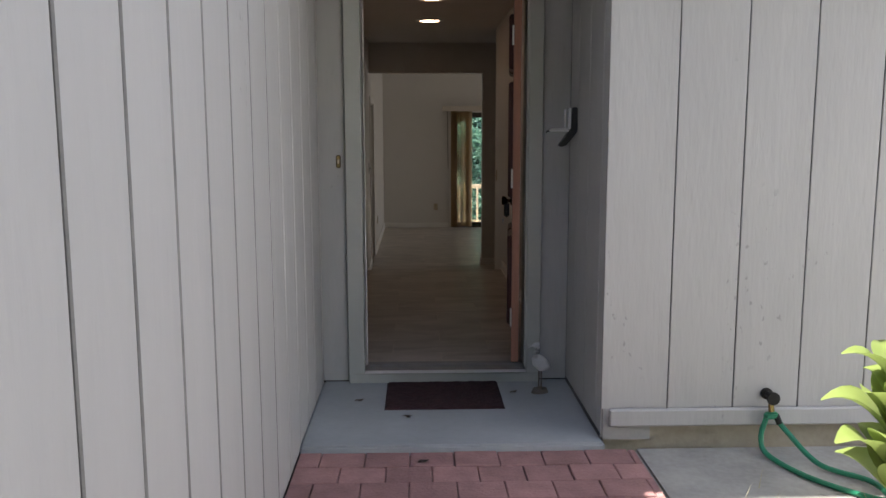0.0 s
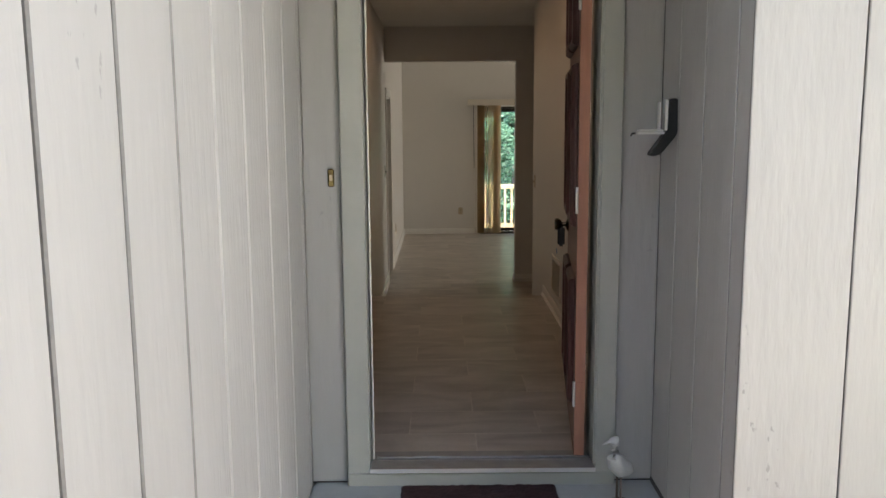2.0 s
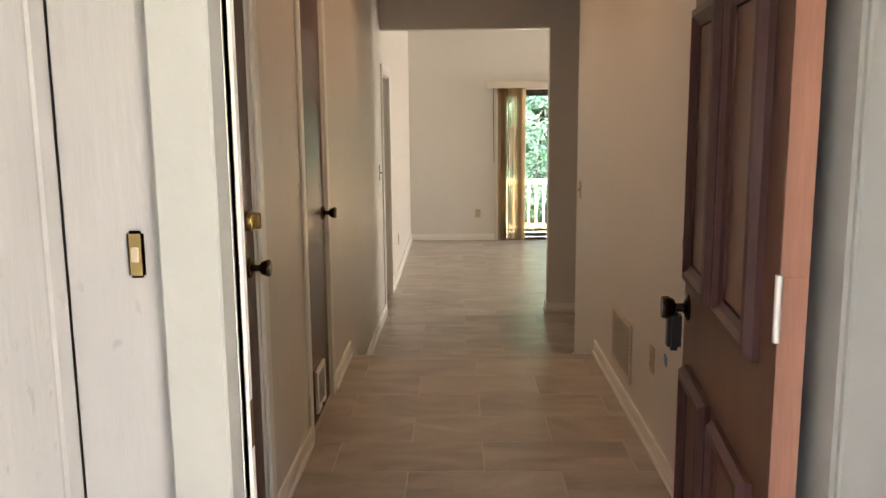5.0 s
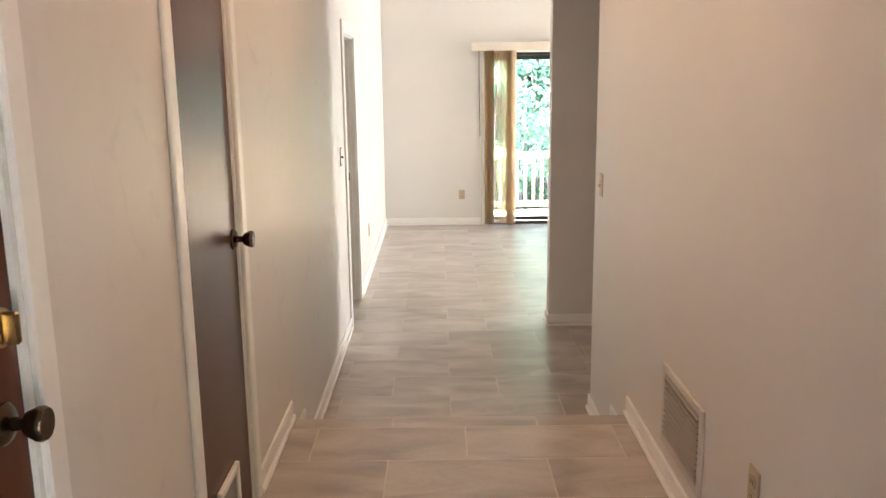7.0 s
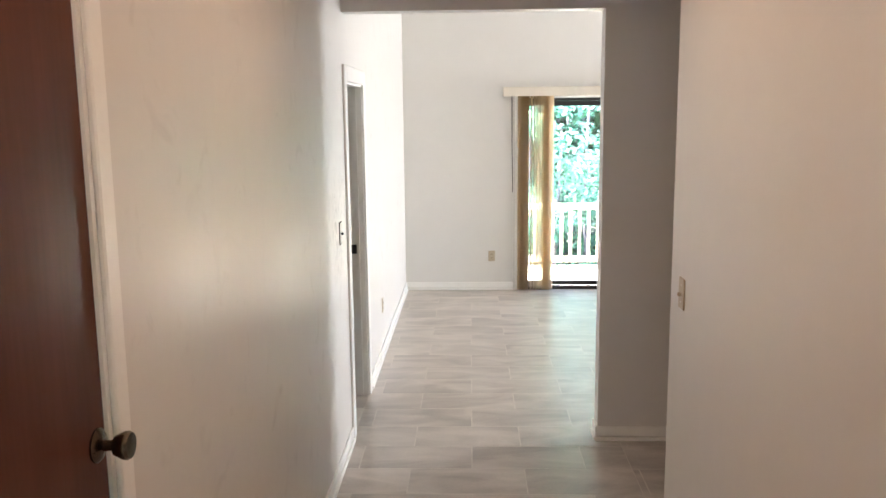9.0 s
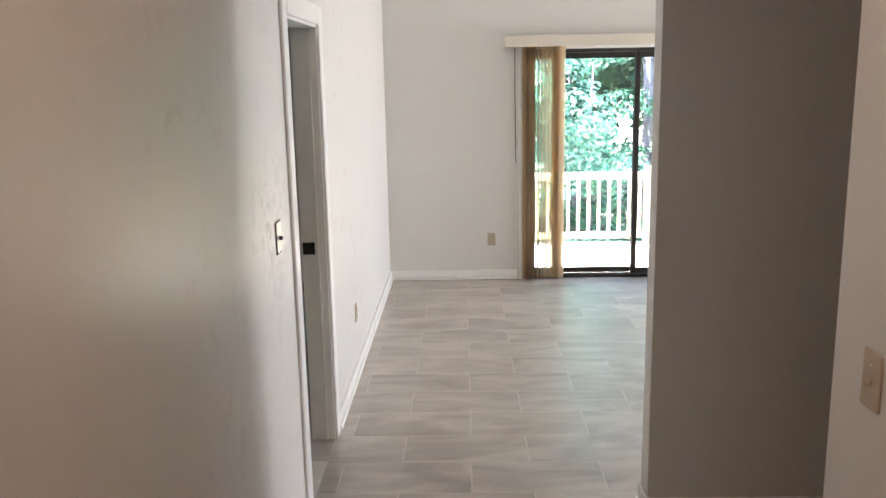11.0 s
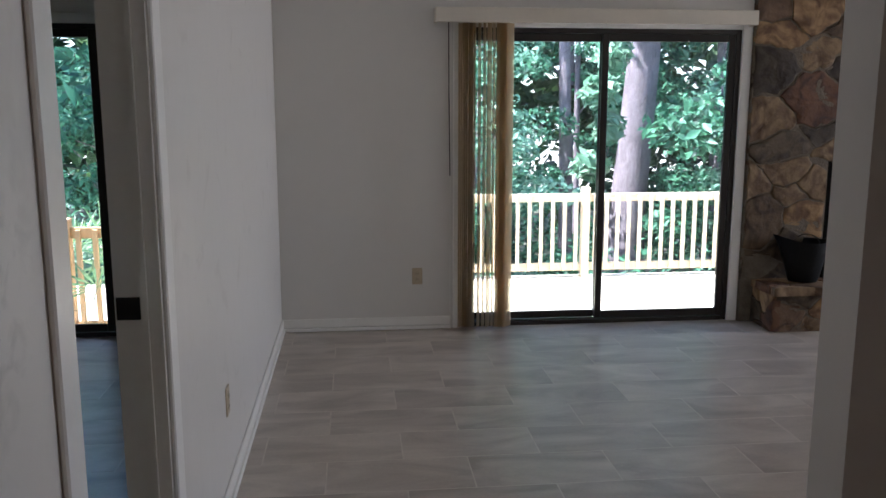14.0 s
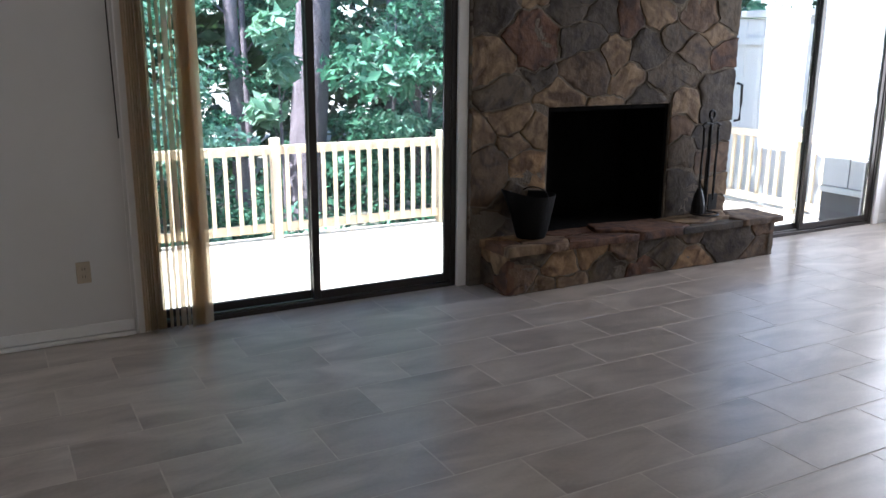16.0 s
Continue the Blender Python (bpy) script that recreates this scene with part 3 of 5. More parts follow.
solid("ceiling_living", bm, M_CEIL, "off-white sloping ceiling of the living room", "ceiling")
solid("wall_bedroom", boxes((-5.2, -5.08, 6.6, YB, -0.1, 2.8), (-5.08, XL - WT, 6.6, 6.72, -0.1, 2.8)), M_WALL, "off-white painted bedroom wall", "wall")
solid("wall_closets", boxes((-1.3, -1.2, YFI, 6.6, -0.2, CEIL), (-1.2, XL - WT, YFI, YFI + 0.1, -0.2, CEIL), (-1.2, XL - WT, 2.95, 3.05, -0.2, CEIL), (-1.2, XL - WT, 6.5, 6.6, -0.2, CEIL)), M_WALL, "plain inner walls of the closets", "wall")
solid("ceiling_closets", boxes((-1.3, XL - WT - 0.001, YFI, 6.6, CEIL, CEIL + 0.1)), M_CEIL, "plain closet ceiling", "ceiling")
solid("floor_closets", boxes((-1.2, XL - WT - 0.001, YFI, 6.6, FOY - 0.1, FOY)), M_CONC, "plain closet floor", "floor")
solid("wall_house_side", boxes((5.0, 5.12, 0.45, YEND - WT, 0, 3.2), (1.37, 5.0, YEND - WT - 0.1, YEND - WT - 0.001, 0, 3.2), (-5.2, -1.3, 6.5, 6.599, -1.3, 3.0)), M_SIDING, "grey painted outer walls of the house", "wall")
solid("roof", boxes((-1.45, 5.25, 1.5, YC - 0.02, 3.2, 3.34), (-5.4, XL - WT - 0.001, 6.4, YB + 0.14, 3.01, 3.12)), M_CONC, "plain low roof over the front of the house", "roof")
solid("ceiling_bedroom", boxes((-5.2, XL - WT, 6.6, YB, 2.8, 2.9)), M_CEIL, "off-white bedroom ceiling", "ceiling")
# Overhang out of view, sized so no sun reaches the living room floor.
solid("roof_eave", boxes((-5.4, 8.2, YB + 0.14, YB + 0.8, 2.85, 3.0)), M_TRIMOUT, "unseen painted eave keeping sun off the sliding doors", "eave")


# baseboards: a board with a shoe moulding
def baseboard(runs, name="baseboard"):
    ob = thing(name, (0, 0, 0), "white painted baseboard with shoe moulding", "baseboard", kind="structure")
    for axis, fixed, side, a, b, z in runs:
        if a > b:
            a, b = b, a
        for nm, th, z0, z1 in (("board", 0.012, z + 0.028, z + 0.088), ("shoe_moulding", 0.022, z + 0.001, z + 0.024)):
            lo, hi = (fixed, fixed + th) if side > 0 else (fixed - th, fixed)
            bx = (lo, hi, a, b, z0, z1) if axis == 'x' else (a, b, lo, hi, z0, z1)
            part(nm, boxes(bx, bevel=0.004), M_WHITE, ob)
    return ob


baseboard([('x', XL, 1, 4.12, YS1, FOY), ('x', XL, 1, YS1 + 0.02, YS2, TREAD), ('x', XL, 1, YS2 + 0.02, 7.172, 0), ('x', XL, 1, 2.74, 3.42, FOY),
           ('x', XR, -1, 2.2, YS1, FOY), ('x', XR, -1, YS1 + 0.02, YS2, TREAD), ('x', XR, -1, YS2 + 0.02, YEND + 0.012, 0),
           ('y', YC, -1, 1.212, 5.2, 0), ('x', 1.225, -1, YC - 0.012, YC + WT + 0.012, 0), ('x', XL, 1, 8.09, YB - 0.012, 0), ('y', YB, -1, XL, 0.95, 0),
           ('y', YB, -1, 7.27, XE, 0), ('y', YC + WT, 1, 1.225, XE, 0), ('x', XE, -1, YC + WT, YB, 0), ('y', YEND, 1, XR, 5.2, 0)])


# ---------------------------------------------------------------- flush doors, fittings
def casing(name, label, y0, y1, z0, z1, side=1, w=0.062, depth=WT):
    """A casing on the hall's left wall round an opening, with a lining."""
    ob = thing(name, (0, 0, 0), label, "door frame", kind="structure")
    x0, x1 = XL, XL + 0.014
    part("casing_side", boxes((x0, x1, y0 - w, y0 + 0.004, z0, z1 + w), bevel=0.004), M_WHITE, ob)
    part("casing_side", boxes((x0, x1, y1 - 0.004, y1 + w, z0, z1 + w), bevel=0.004), M_WHITE, ob)
    part("casing_head", boxes((x0, x1, y0 + 0.005, y1 - 0.005, z1 - 0.004, z1 + w), bevel=0.004), M_WHITE, ob)
    part("lining", boxes((XL - depth, XL - 0.001, y0, y0 + 0.016, z0, z1), (XL - depth, XL - 0.001, y1 - 0.016, y1, z0, z1), (XL - depth, XL - 0.001, y0 + 0.017, y1 - 0.017, z1 - 0.016, z1)), M_WHITE, ob)
    return ob


def knob(parent, x, y, z, side=1, material=None):
    """A door knob on a rose; side is the way in x it points."""
    s = side
    material = material or M_BRONZE
    smooth(part("knob", lathe([(0.033, 0), (0.033, 0.004 * s), (0.026, 0.010 * s), (0.011, 0.014 * s), (0.010, 0.030 * s), (0.019, 0.036 * s), (0.0265, 0.052 * s), (0.0275, 0.060 * s), (0.024, 0.066 * s), (0.008, 0.067 * s)], 24, 'x', (x, y, z)), material, parent))


def flush_door(y0, y1, z0, z1, ky, label):
    ob = thing("flush_door", (0, 0, 0), label, "door")
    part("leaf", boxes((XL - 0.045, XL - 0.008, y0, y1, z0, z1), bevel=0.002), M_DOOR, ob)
    knob(ob, XL - 0.008, ky, 1.28 if z0 > 0.3 else 1.0)
    return ob


casing("door_2", "white painted casing round the dark hall door", 1.79, 2.66, FOY, 2.40)
d2 = flush_door(1.81, 2.64, FOY + 0.012, 2.38, 2.575, "closed dark brown flush wooden door with brass deadbolt")
smooth(part("deadbolt", lathe([(0.033, 0), (0.033, 0.008), (0.030, 0.016), (0.012, 0.018)], 24, 'x', (XL - 0.008, 2.575, 1.43)), M_BRASS, d2, "polished brass deadbolt"))
part("thumb_turn", boxes((XL + 0.008, XL + 0.034, 2.569, 2.581, 1.405, 1.455), bevel=0.004), M_BRASS, d2)
casing("door_3", "white painted casing round the closet door", 3.475, 4.07, FOY, 2.40, w=0.055)
d3 = flush_door(3.492, 4.053, FOY + 0.012, 2.38, 4.015, "closed glossy dark brown closet door with a pet flap")
pf = part("pet_flap", boxes((XL - 0.006, XL - 0.001, 3.66, 3.83, FOY + 0.085, FOY + 0.235)), M_DARKVOID, d3, "grey pet flap")
part("frame", boxes((XL - 0.0075, XL + 0.008, 3.635, 3.659, FOY + 0.06, FOY + 0.26), (XL - 0.0075, XL + 0.008, 3.831, 3.855, FOY + 0.06, FOY + 0.26), (XL - 0.0075, XL + 0.008, 3.66, 3.83, FOY + 0.06, FOY + 0.084), (XL - 0.0075, XL + 0.008, 3.66, 3.83, FOY + 0.236, FOY + 0.26), bevel=0.003), M_WHITE, pf)
part("latch", boxes((XL + 0.0085, XL + 0.014, 3.735, 3.755, FOY + 0.065, FOY + 0.08)), M_BLACKP, pf)
for hz in (FOY + 0.2, 2.2):
    smooth(part("hinge", lathe([(0.006, 0), (0.006, 0.09)], 10, 'z', (XL + 0.001, 3.487, hz)), M_BRONZE, d3))
c4 = casing("door_4", "white painted casing of the bedroom doorway", 7.27, 8.00, 0, 2.07, w=0.085)
part("strike_plate", boxes((XL - 0.115, XL - 0.055, 7.978, 7.9835, 0.975, 1.035), bevel=0.001), M_BLACKM, c4, "black strike plate")
part("door_stop", boxes((XL - 0.05, XL - 0.035, 7.972, 7.9835, 0, 2.05)), M_WHITE, c4)

# front door, standing open into the foyer
fd = thing("front_door", (0.947, YF + 0.05, 0.372), "open mahogany-stained panelled front door", "door")
fd.rotation_euler = (0, 0, radians(-96.3))
DWD, DHT = 0.895, 2.115
lf = part("leaf", boxes((-DWD, 0, 0.0, 0.044, 0, DHT), bevel=0.002), M_MAHOG, fd)
part("hinge_edge", boxes((0.0005, 0.003, 0.001, 0.043, 0.001, DHT - 0.001)), M_MAHOG_EDGE, fd, "worn pinkish bare wood edge")
for px0, px1 in ((-0.80, -0.49), (-0.41, -0.10)):
    for pz0, pz1 in ((0.20, 0.74), (0.96, 1.63), (1.70, 2.01)):
        pn = part("panel", boxes((px0 + 0.05, px1 - 0.05, -0.008, -0.0003, pz0 + 0.05, pz1 - 0.05), bevel=0.003), M_MAHOG, fd)
        bm = bmesh.new()                      # raised frame moulding with mitred corners
        rings = []
        for ins, dep in ((0.0, -0.0003), (0.0, -0.012), (0.010, -0.026), (0.026, -0.028), (0.034, -0.018), (0.049, -0.012), (0.049, -0.0003)):
            rings.append([bm.verts.new(p) for p in ((px0 + ins, dep, pz0 + ins), (px1 - ins, dep, pz0 + ins), (px1 - ins, dep, pz1 - ins), (px0 + ins, dep, pz1 - ins))])
        for a, b in zip(rings, rings[1:] + rings[:1]):
            for i in range(4):
                bm.faces.new((a[i], a[(i + 1) % 4], b[(i + 1) % 4], b[i]))
        bmesh.ops.recalc_face_normals(bm, faces=bm.faces)
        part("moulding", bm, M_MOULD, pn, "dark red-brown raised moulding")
for hz in (0.22, 1.03, 1.83):
    h = part("hinge", boxes((0.0035, 0.006, 0.004, 0.042, hz, hz + 0.1)), M_MAHOG_EDGE, fd)
    smooth(part("pin", lathe([(0.006, hz - 0.004), (0.006, hz + 0.104)], 10, 'z', (0.008, -0.003, 0)), M_CHROME, h))
for nm, hz, prof in (("knob", 0.885, [(0.034, 0), (0.034, -0.005), (0.012, -0.014), (0.011, -0.032), (0.022, -0.038), (0.030, -0.054), (0.028, -0.068), (0.01, -0.07)]),
                     ("deadbolt", 1.05, [(0.030, 0), (0.030, -0.006), (0.024, -0.018), (0.01, -0.019)])):
    smooth(part(nm, lathe(prof, 20, 'y', (-DWD + 0.07, -0.0005, hz)), M_BRONZE, fd))
lb = thing("lock_box", fd.matrix_basis @ Vector((-DWD + 0.07, -0.036, 0.885)), "dark key lock box hanging from the front door knob", "lock box")
lb.scale = (0.82, 0.82, 0.82)
lb.rotation_euler = (0, 0, radians(-96.3))
part("shackle", tube([(0.019 * math.cos(a), 0, 0.019 * math.sin(a) - 0.01) for a in [math.pi * i / 8 for i in range(-1, 10)]], 0.0045), M_BLACKM, lb)
part("body", boxes((-0.032, 0.032, -0.022, 0.022, -0.135, -0.012), bevel=0.012, seg=3), M_BLACKP, lb)
part("key_tag", boxes((0.02, 0.07, -0.03, -0.026, -0.175, -0.145), bevel=0.001), M_BLUE, lb, "blue plastic key tag")


# cover plates
def outlet(x, y, z, face):
    """A duplex outlet; face is the rotation about z, its front looking along -y at 0."""
    ob = thing("wall_outlet", (x, y, z), "ivory duplex outlet with cover plate", "outlet", "ivory wall outlets")
    ob.rotation_euler = (0, 0, radians(face))
    part("plate", boxes((-0.035, 0.035, -0.006, 0, -0.057, 0.057), bevel=0.003), M_PLATE, ob)
    for s in (-0.020, 0.020):
        so = part("socket", boxes((-0.017, 0.017, -0.0085, -0.0062, s - 0.014, s + 0.014), bevel=0.002), M_PLATE, ob)
        part("slots", boxes((-0.008, -0.005, -0.0095, -0.0087, s - 0.006, s + 0.006), (0.005, 0.008, -0.0095, -0.0087, s - 0.006, s + 0.006)), M_BLACKP, so)
    return ob


def switch(x, y, z, face, material, label):
    ob = thing("light_switch", (x, y, z), label, "switch")
    ob.rotation_euler = (0, 0, radians(face))
    part("plate", boxes((-0.035, 0.035, -0.006, 0, -0.057, 0.057), bevel=0.003), material, ob)
    if material is M_STEEL:
        # Dark rim added to stand for the plate edge in shade.
        part("edge_shade", boxes((-0.0385, 0.0385, -0.0042, 0, -0.0605, 0.0605), bevel=0.0015), M_BRONZE, ob, "dark rim for the shaded plate edge")
    part("toggle", boxes((-0.005, 0.005, -0.019, -0.0062, -0.010, 0.004), bevel=0.002), M_PLATE if material is M_PLATE else M_BLACKP, ob)
    for s in (-0.03, 0.03):
        part("screw", lathe([(0.003, -0.0062), (0.003, -0.0072)], 8, 'y', (0, 0, s)), M_CHROME, ob)
    return ob


outlet(0.72, YB, 0.37, 0)
outlet(XL, 8.95, 0.40, 90)
outlet(XR, 3.37, 0.735, -90)
switch(XL, 6.95, 1.26, 90, M_STEEL, "polished metal toggle switch plate on the hall wall")
switch(XR, 5.49, 1.245, -90, M_PLATE, "ivory toggle switch plate on the hall wall")

# return air grille on the hall wall
rg = thing("air_grille", (XR, 4.0, 0.63), "beige painted return air grille low on the wall", "vent")
part("frame", boxes((-0.012, 0, -0.225, -0.195, -0.145, 0.145), (-0.012, 0, 0.195, 0.225, -0.145, 0.145), (-0.012, 0, -0.194, 0.194, 0.115, 0.145), (-0.012, 0, -0.194, 0.194, -0.145, -0.115), bevel=0.003), M_BEIGE, rg)
# Black sheet stands in for the unlit duct behind the slats.
part("backing", boxes((-0.002, -0.0005, -0.194, 0.194, -0.114, 0.114)), M_BLACKP, rg)
for i in range(11):
    z = -0.104 + i * 0.0207
    bm = bmesh.new()
    add_box(bm, -0.0085, 0.0085, -0.193, 0.193, -0.0009, 0.0009, Matrix.Translation((-0.0085, 0, z)) @ Matrix.Rotation(radians(8), 4, 'Y'))
    part("slat", bm, M_BEIGE, rg)

# recessed ceiling lamps of the hall
for ly in (3.58, 5.02):
    cl = thing("ceiling_light", (0.53, ly, CEIL), "lit round recessed ceiling lamp with white trim", "ceiling light", "hall ceiling lights")
    smooth(part("trim", lathe([(0.10, -0.001), (0.135, -0.001), (0.135, -0.006), (0.105, -0.010), (0.10, -0.004)], 32), M_WHITE, cl))
    smooth(part("lens", lathe([(0.0995, -0.002), (0.09, -0.008), (0.03, -0.011), (0.005, -0.011)], 32), M_LAMP, cl))


# ---------------------------------------------------------------- sliding doors
def slider(name, x0, x1, mid, label):
    """A two-leaf sliding door in the back wall."""
    ob = thing(name, (0, 0, 0), label, "sliding door", kind="structure")
    y0, y1 = YB + 0.012, YB + 0.10
    fw = 0.038
    part("frame_side", boxes((x0, x0 + fw, y0, y1, 0, SZ1), bevel=0.003), M_BRONZEF, ob)
    part("frame_side", boxes((x1 - fw, x1, y0, y1, 0, SZ1), bevel=0.003), M_BRONZEF, ob)
    part("frame_head", boxes((x0 + fw, x1 - fw, y0, y1, SZ1 - 0.035, SZ1), bevel=0.003), M_BRONZEF, ob)
    part("track", boxes((x0 + fw, x1 - fw, y0, y1, 0, 0.028), (x0 + fw, x1 - fw, y0 + 0.03, y0 + 0.034, 0.0285, 0.036), bevel=0.002), M_BRONZEF, ob)
    for k, (a, b, yy) in enumerate(((x0 + fw, mid + 0.022, y0 + 0.048), (mid - 0.022, x1 - fw, y0 + 0.008))):
        lf = part("leaf", boxes((a, a + 0.045, yy, yy + 0.032, 0.037, SZ1 - 0.036), (b - 0.045, b, yy, yy + 0.032, 0.037, SZ1 - 0.036), (a + 0.046, b - 0.046, yy, yy + 0.032, SZ1 - 0.086, SZ1 - 0.036), (a + 0.046, b - 0.046, yy, yy + 0.032, 0.037, 0.085), bevel=0.003), M_BRONZEF, ob)
        gl = part("pane", boxes((a + 0.046, b - 0.046, yy + 0.013, yy + 0.018, 0.086, SZ1 - 0.087)), M_GLASS, lf)
        gl.visible_shadow = False
    return ob


s1 = slider("window_1", SX0, SX1, 2.0, "dark bronze framed sliding glass door onto the deck")
s2 = slider("window_2", TX0, TX1, 6.29, "dark bronze framed sliding glass door beside the fireplace")
s3 = slider("window_3", BX0, BX1, -2.28, "dark bronze framed sliding glass door of the bedroom")
part("handle", tube([(5.385, YB + 0.015, 0.98), (5.385, YB - 0.03, 0.99), (5.385, YB - 0.035, 1.12), (5.385, YB - 0.03, 1.25), (5.385, YB + 0.015, 1.26)], 0.011), M_BLACKP, s2, "black pull handle")
for nm, x0, x1 in (("trim", SX0, SX1), ("trim", TX0, TX1), ("trim", BX0, BX1)):
    tr = thing(nm, (0, 0, 0), "white painted casing round the sliding door", "casing", kind="structure")
    part("side", boxes((x0 - 0.065, x0 + 0.004, YB - 0.014, YB + 0.011, 0, SZ1 + 0.06), bevel=0.004), M_WHITE, tr)
    part("side", boxes((x1 - 0.004, x1 + 0.065, YB - 0.014, YB + 0.011, 0, SZ1 + 0.06), bevel=0.004), M_WHITE, tr)
    part("head", boxes((x0 + 0.005, x1 - 0.005, YB - 0.014, YB + 0.011, SZ1 - 0.004, SZ1 + 0.06), bevel=0.004), M_WHITE, tr)

# Window added out of view to hold the fill lamp.
w4 = thing("window_added", (0, 0, 0), "white framed side window added unseen for the fill lamp", "window", kind="structure")
part("window_frame", boxes((XE - 0.012, XE + 0.03, 9.84, 9.9, 0.44, 2.26), (XE - 0.012, XE + 0.03, 11.2, 11.26, 0.44, 2.26), (XE - 0.012, XE + 0.03, 9.901, 11.199, 2.2, 2.26), (XE - 0.03, XE + 0.03, 9.901, 11.199, 0.44, 0.5), (XE + 0.0, XE + 0.03, 10.53, 10.57, 0.501, 2.199), bevel=0.004), M_WHITE, w4)

# vertical blind drawn to one side
vb = thing("vertical_blind", (0, 0, 0), "tan vertical blind stacked at the side of the sliding door", "blind")
part("valance", boxes((0.838, 2.985, YB - 0.135, YB - 0.123, 2.045, 2.138), (0.838, 0.85, YB - 0.122, YB - 0.0145, 2.045, 2.138), (2.973, 2.985, YB - 0.122, YB - 0.0145, 2.045, 2.138), (0.851, 2.972, YB - 0.122, YB - 0.0145, 2.130, 2.138), bevel=0.003), M_VALANCE, vb, "cream valance board")
part("head_rail", boxes((0.90, 2.955, YB - 0.085, YB - 0.045, 2.05, 2.085), bevel=0.003), M_WHITE, vb)
xs = [1.0 + 0.0125 * i for i in range(9)] + [1.132, 1.165, 1.198, 1.228] + [1.262 + 0.0105 * i for i in range(8)]
for i, x in enumerate(xs):
    a = radians((72 if i < 9 else 64 if i < 13 else 54) + random.uniform(-6, 6))
    bm = bmesh.new()
    n = 6
    vs = []
    for k in range(n + 1):
        u = (k / n - 0.5) * 0.089
        c = 0.006 * (1 - (2 * k / n - 1) ** 2)
        px, py = u * math.cos(a) - c * math.sin(a), u * math.sin(a) + c * math.cos(a)
        vs.append([bm.verts.new((x + px + random.uniform(-.0006, .0006), YB - 0.065 + py, z)) for z in (0.016, 2.049)])
    for p, q in zip(vs, vs[1:]):
        bm.faces.new((p[0], q[0], q[1], p[1]))
    bmesh.ops.solidify(bm, geom=list(bm.faces), thickness=0.0008)
    smooth(part("slat", bm, M_BLIND, vb))
part("cord", tube([(0.928, YB - 0.065, 2.05), (0.93, YB - 0.064, 1.6), (0.938, YB - 0.062, 1.06)], 0.0035, 6), M_BRONZEF, vb, "thin dark tilt wand")
part("chain", tube([(0.945, YB - 0.05, 2.05), (0.945, YB - 0.028, 1.0), (0.943, YB - 0.026, 0.12)], 0.0015, 6), M_WHITE, vb)


# ---------------------------------------------------------------- fireplace
def clip(poly, px, py, nx, ny):
    """The part of a polygon on the side of the line through p away from n."""
    out = []
    for i in range(len(poly)):
        a, b = poly[i], poly[(i + 1) % len(poly)]
        da, db = (a[0] - px) * nx + (a[1] - py) * ny, (b[0] - px) * nx + (b[1] - py) * ny
        if da <= 0:
            out.append(a)
        if (da < 0 < db) or (db < 0 < da):
            t = da / (da - db)
            out.append((a[0] + (b[0] - a[0]) * t, a[1] + (b[1] - a[1]) * t))
    return out


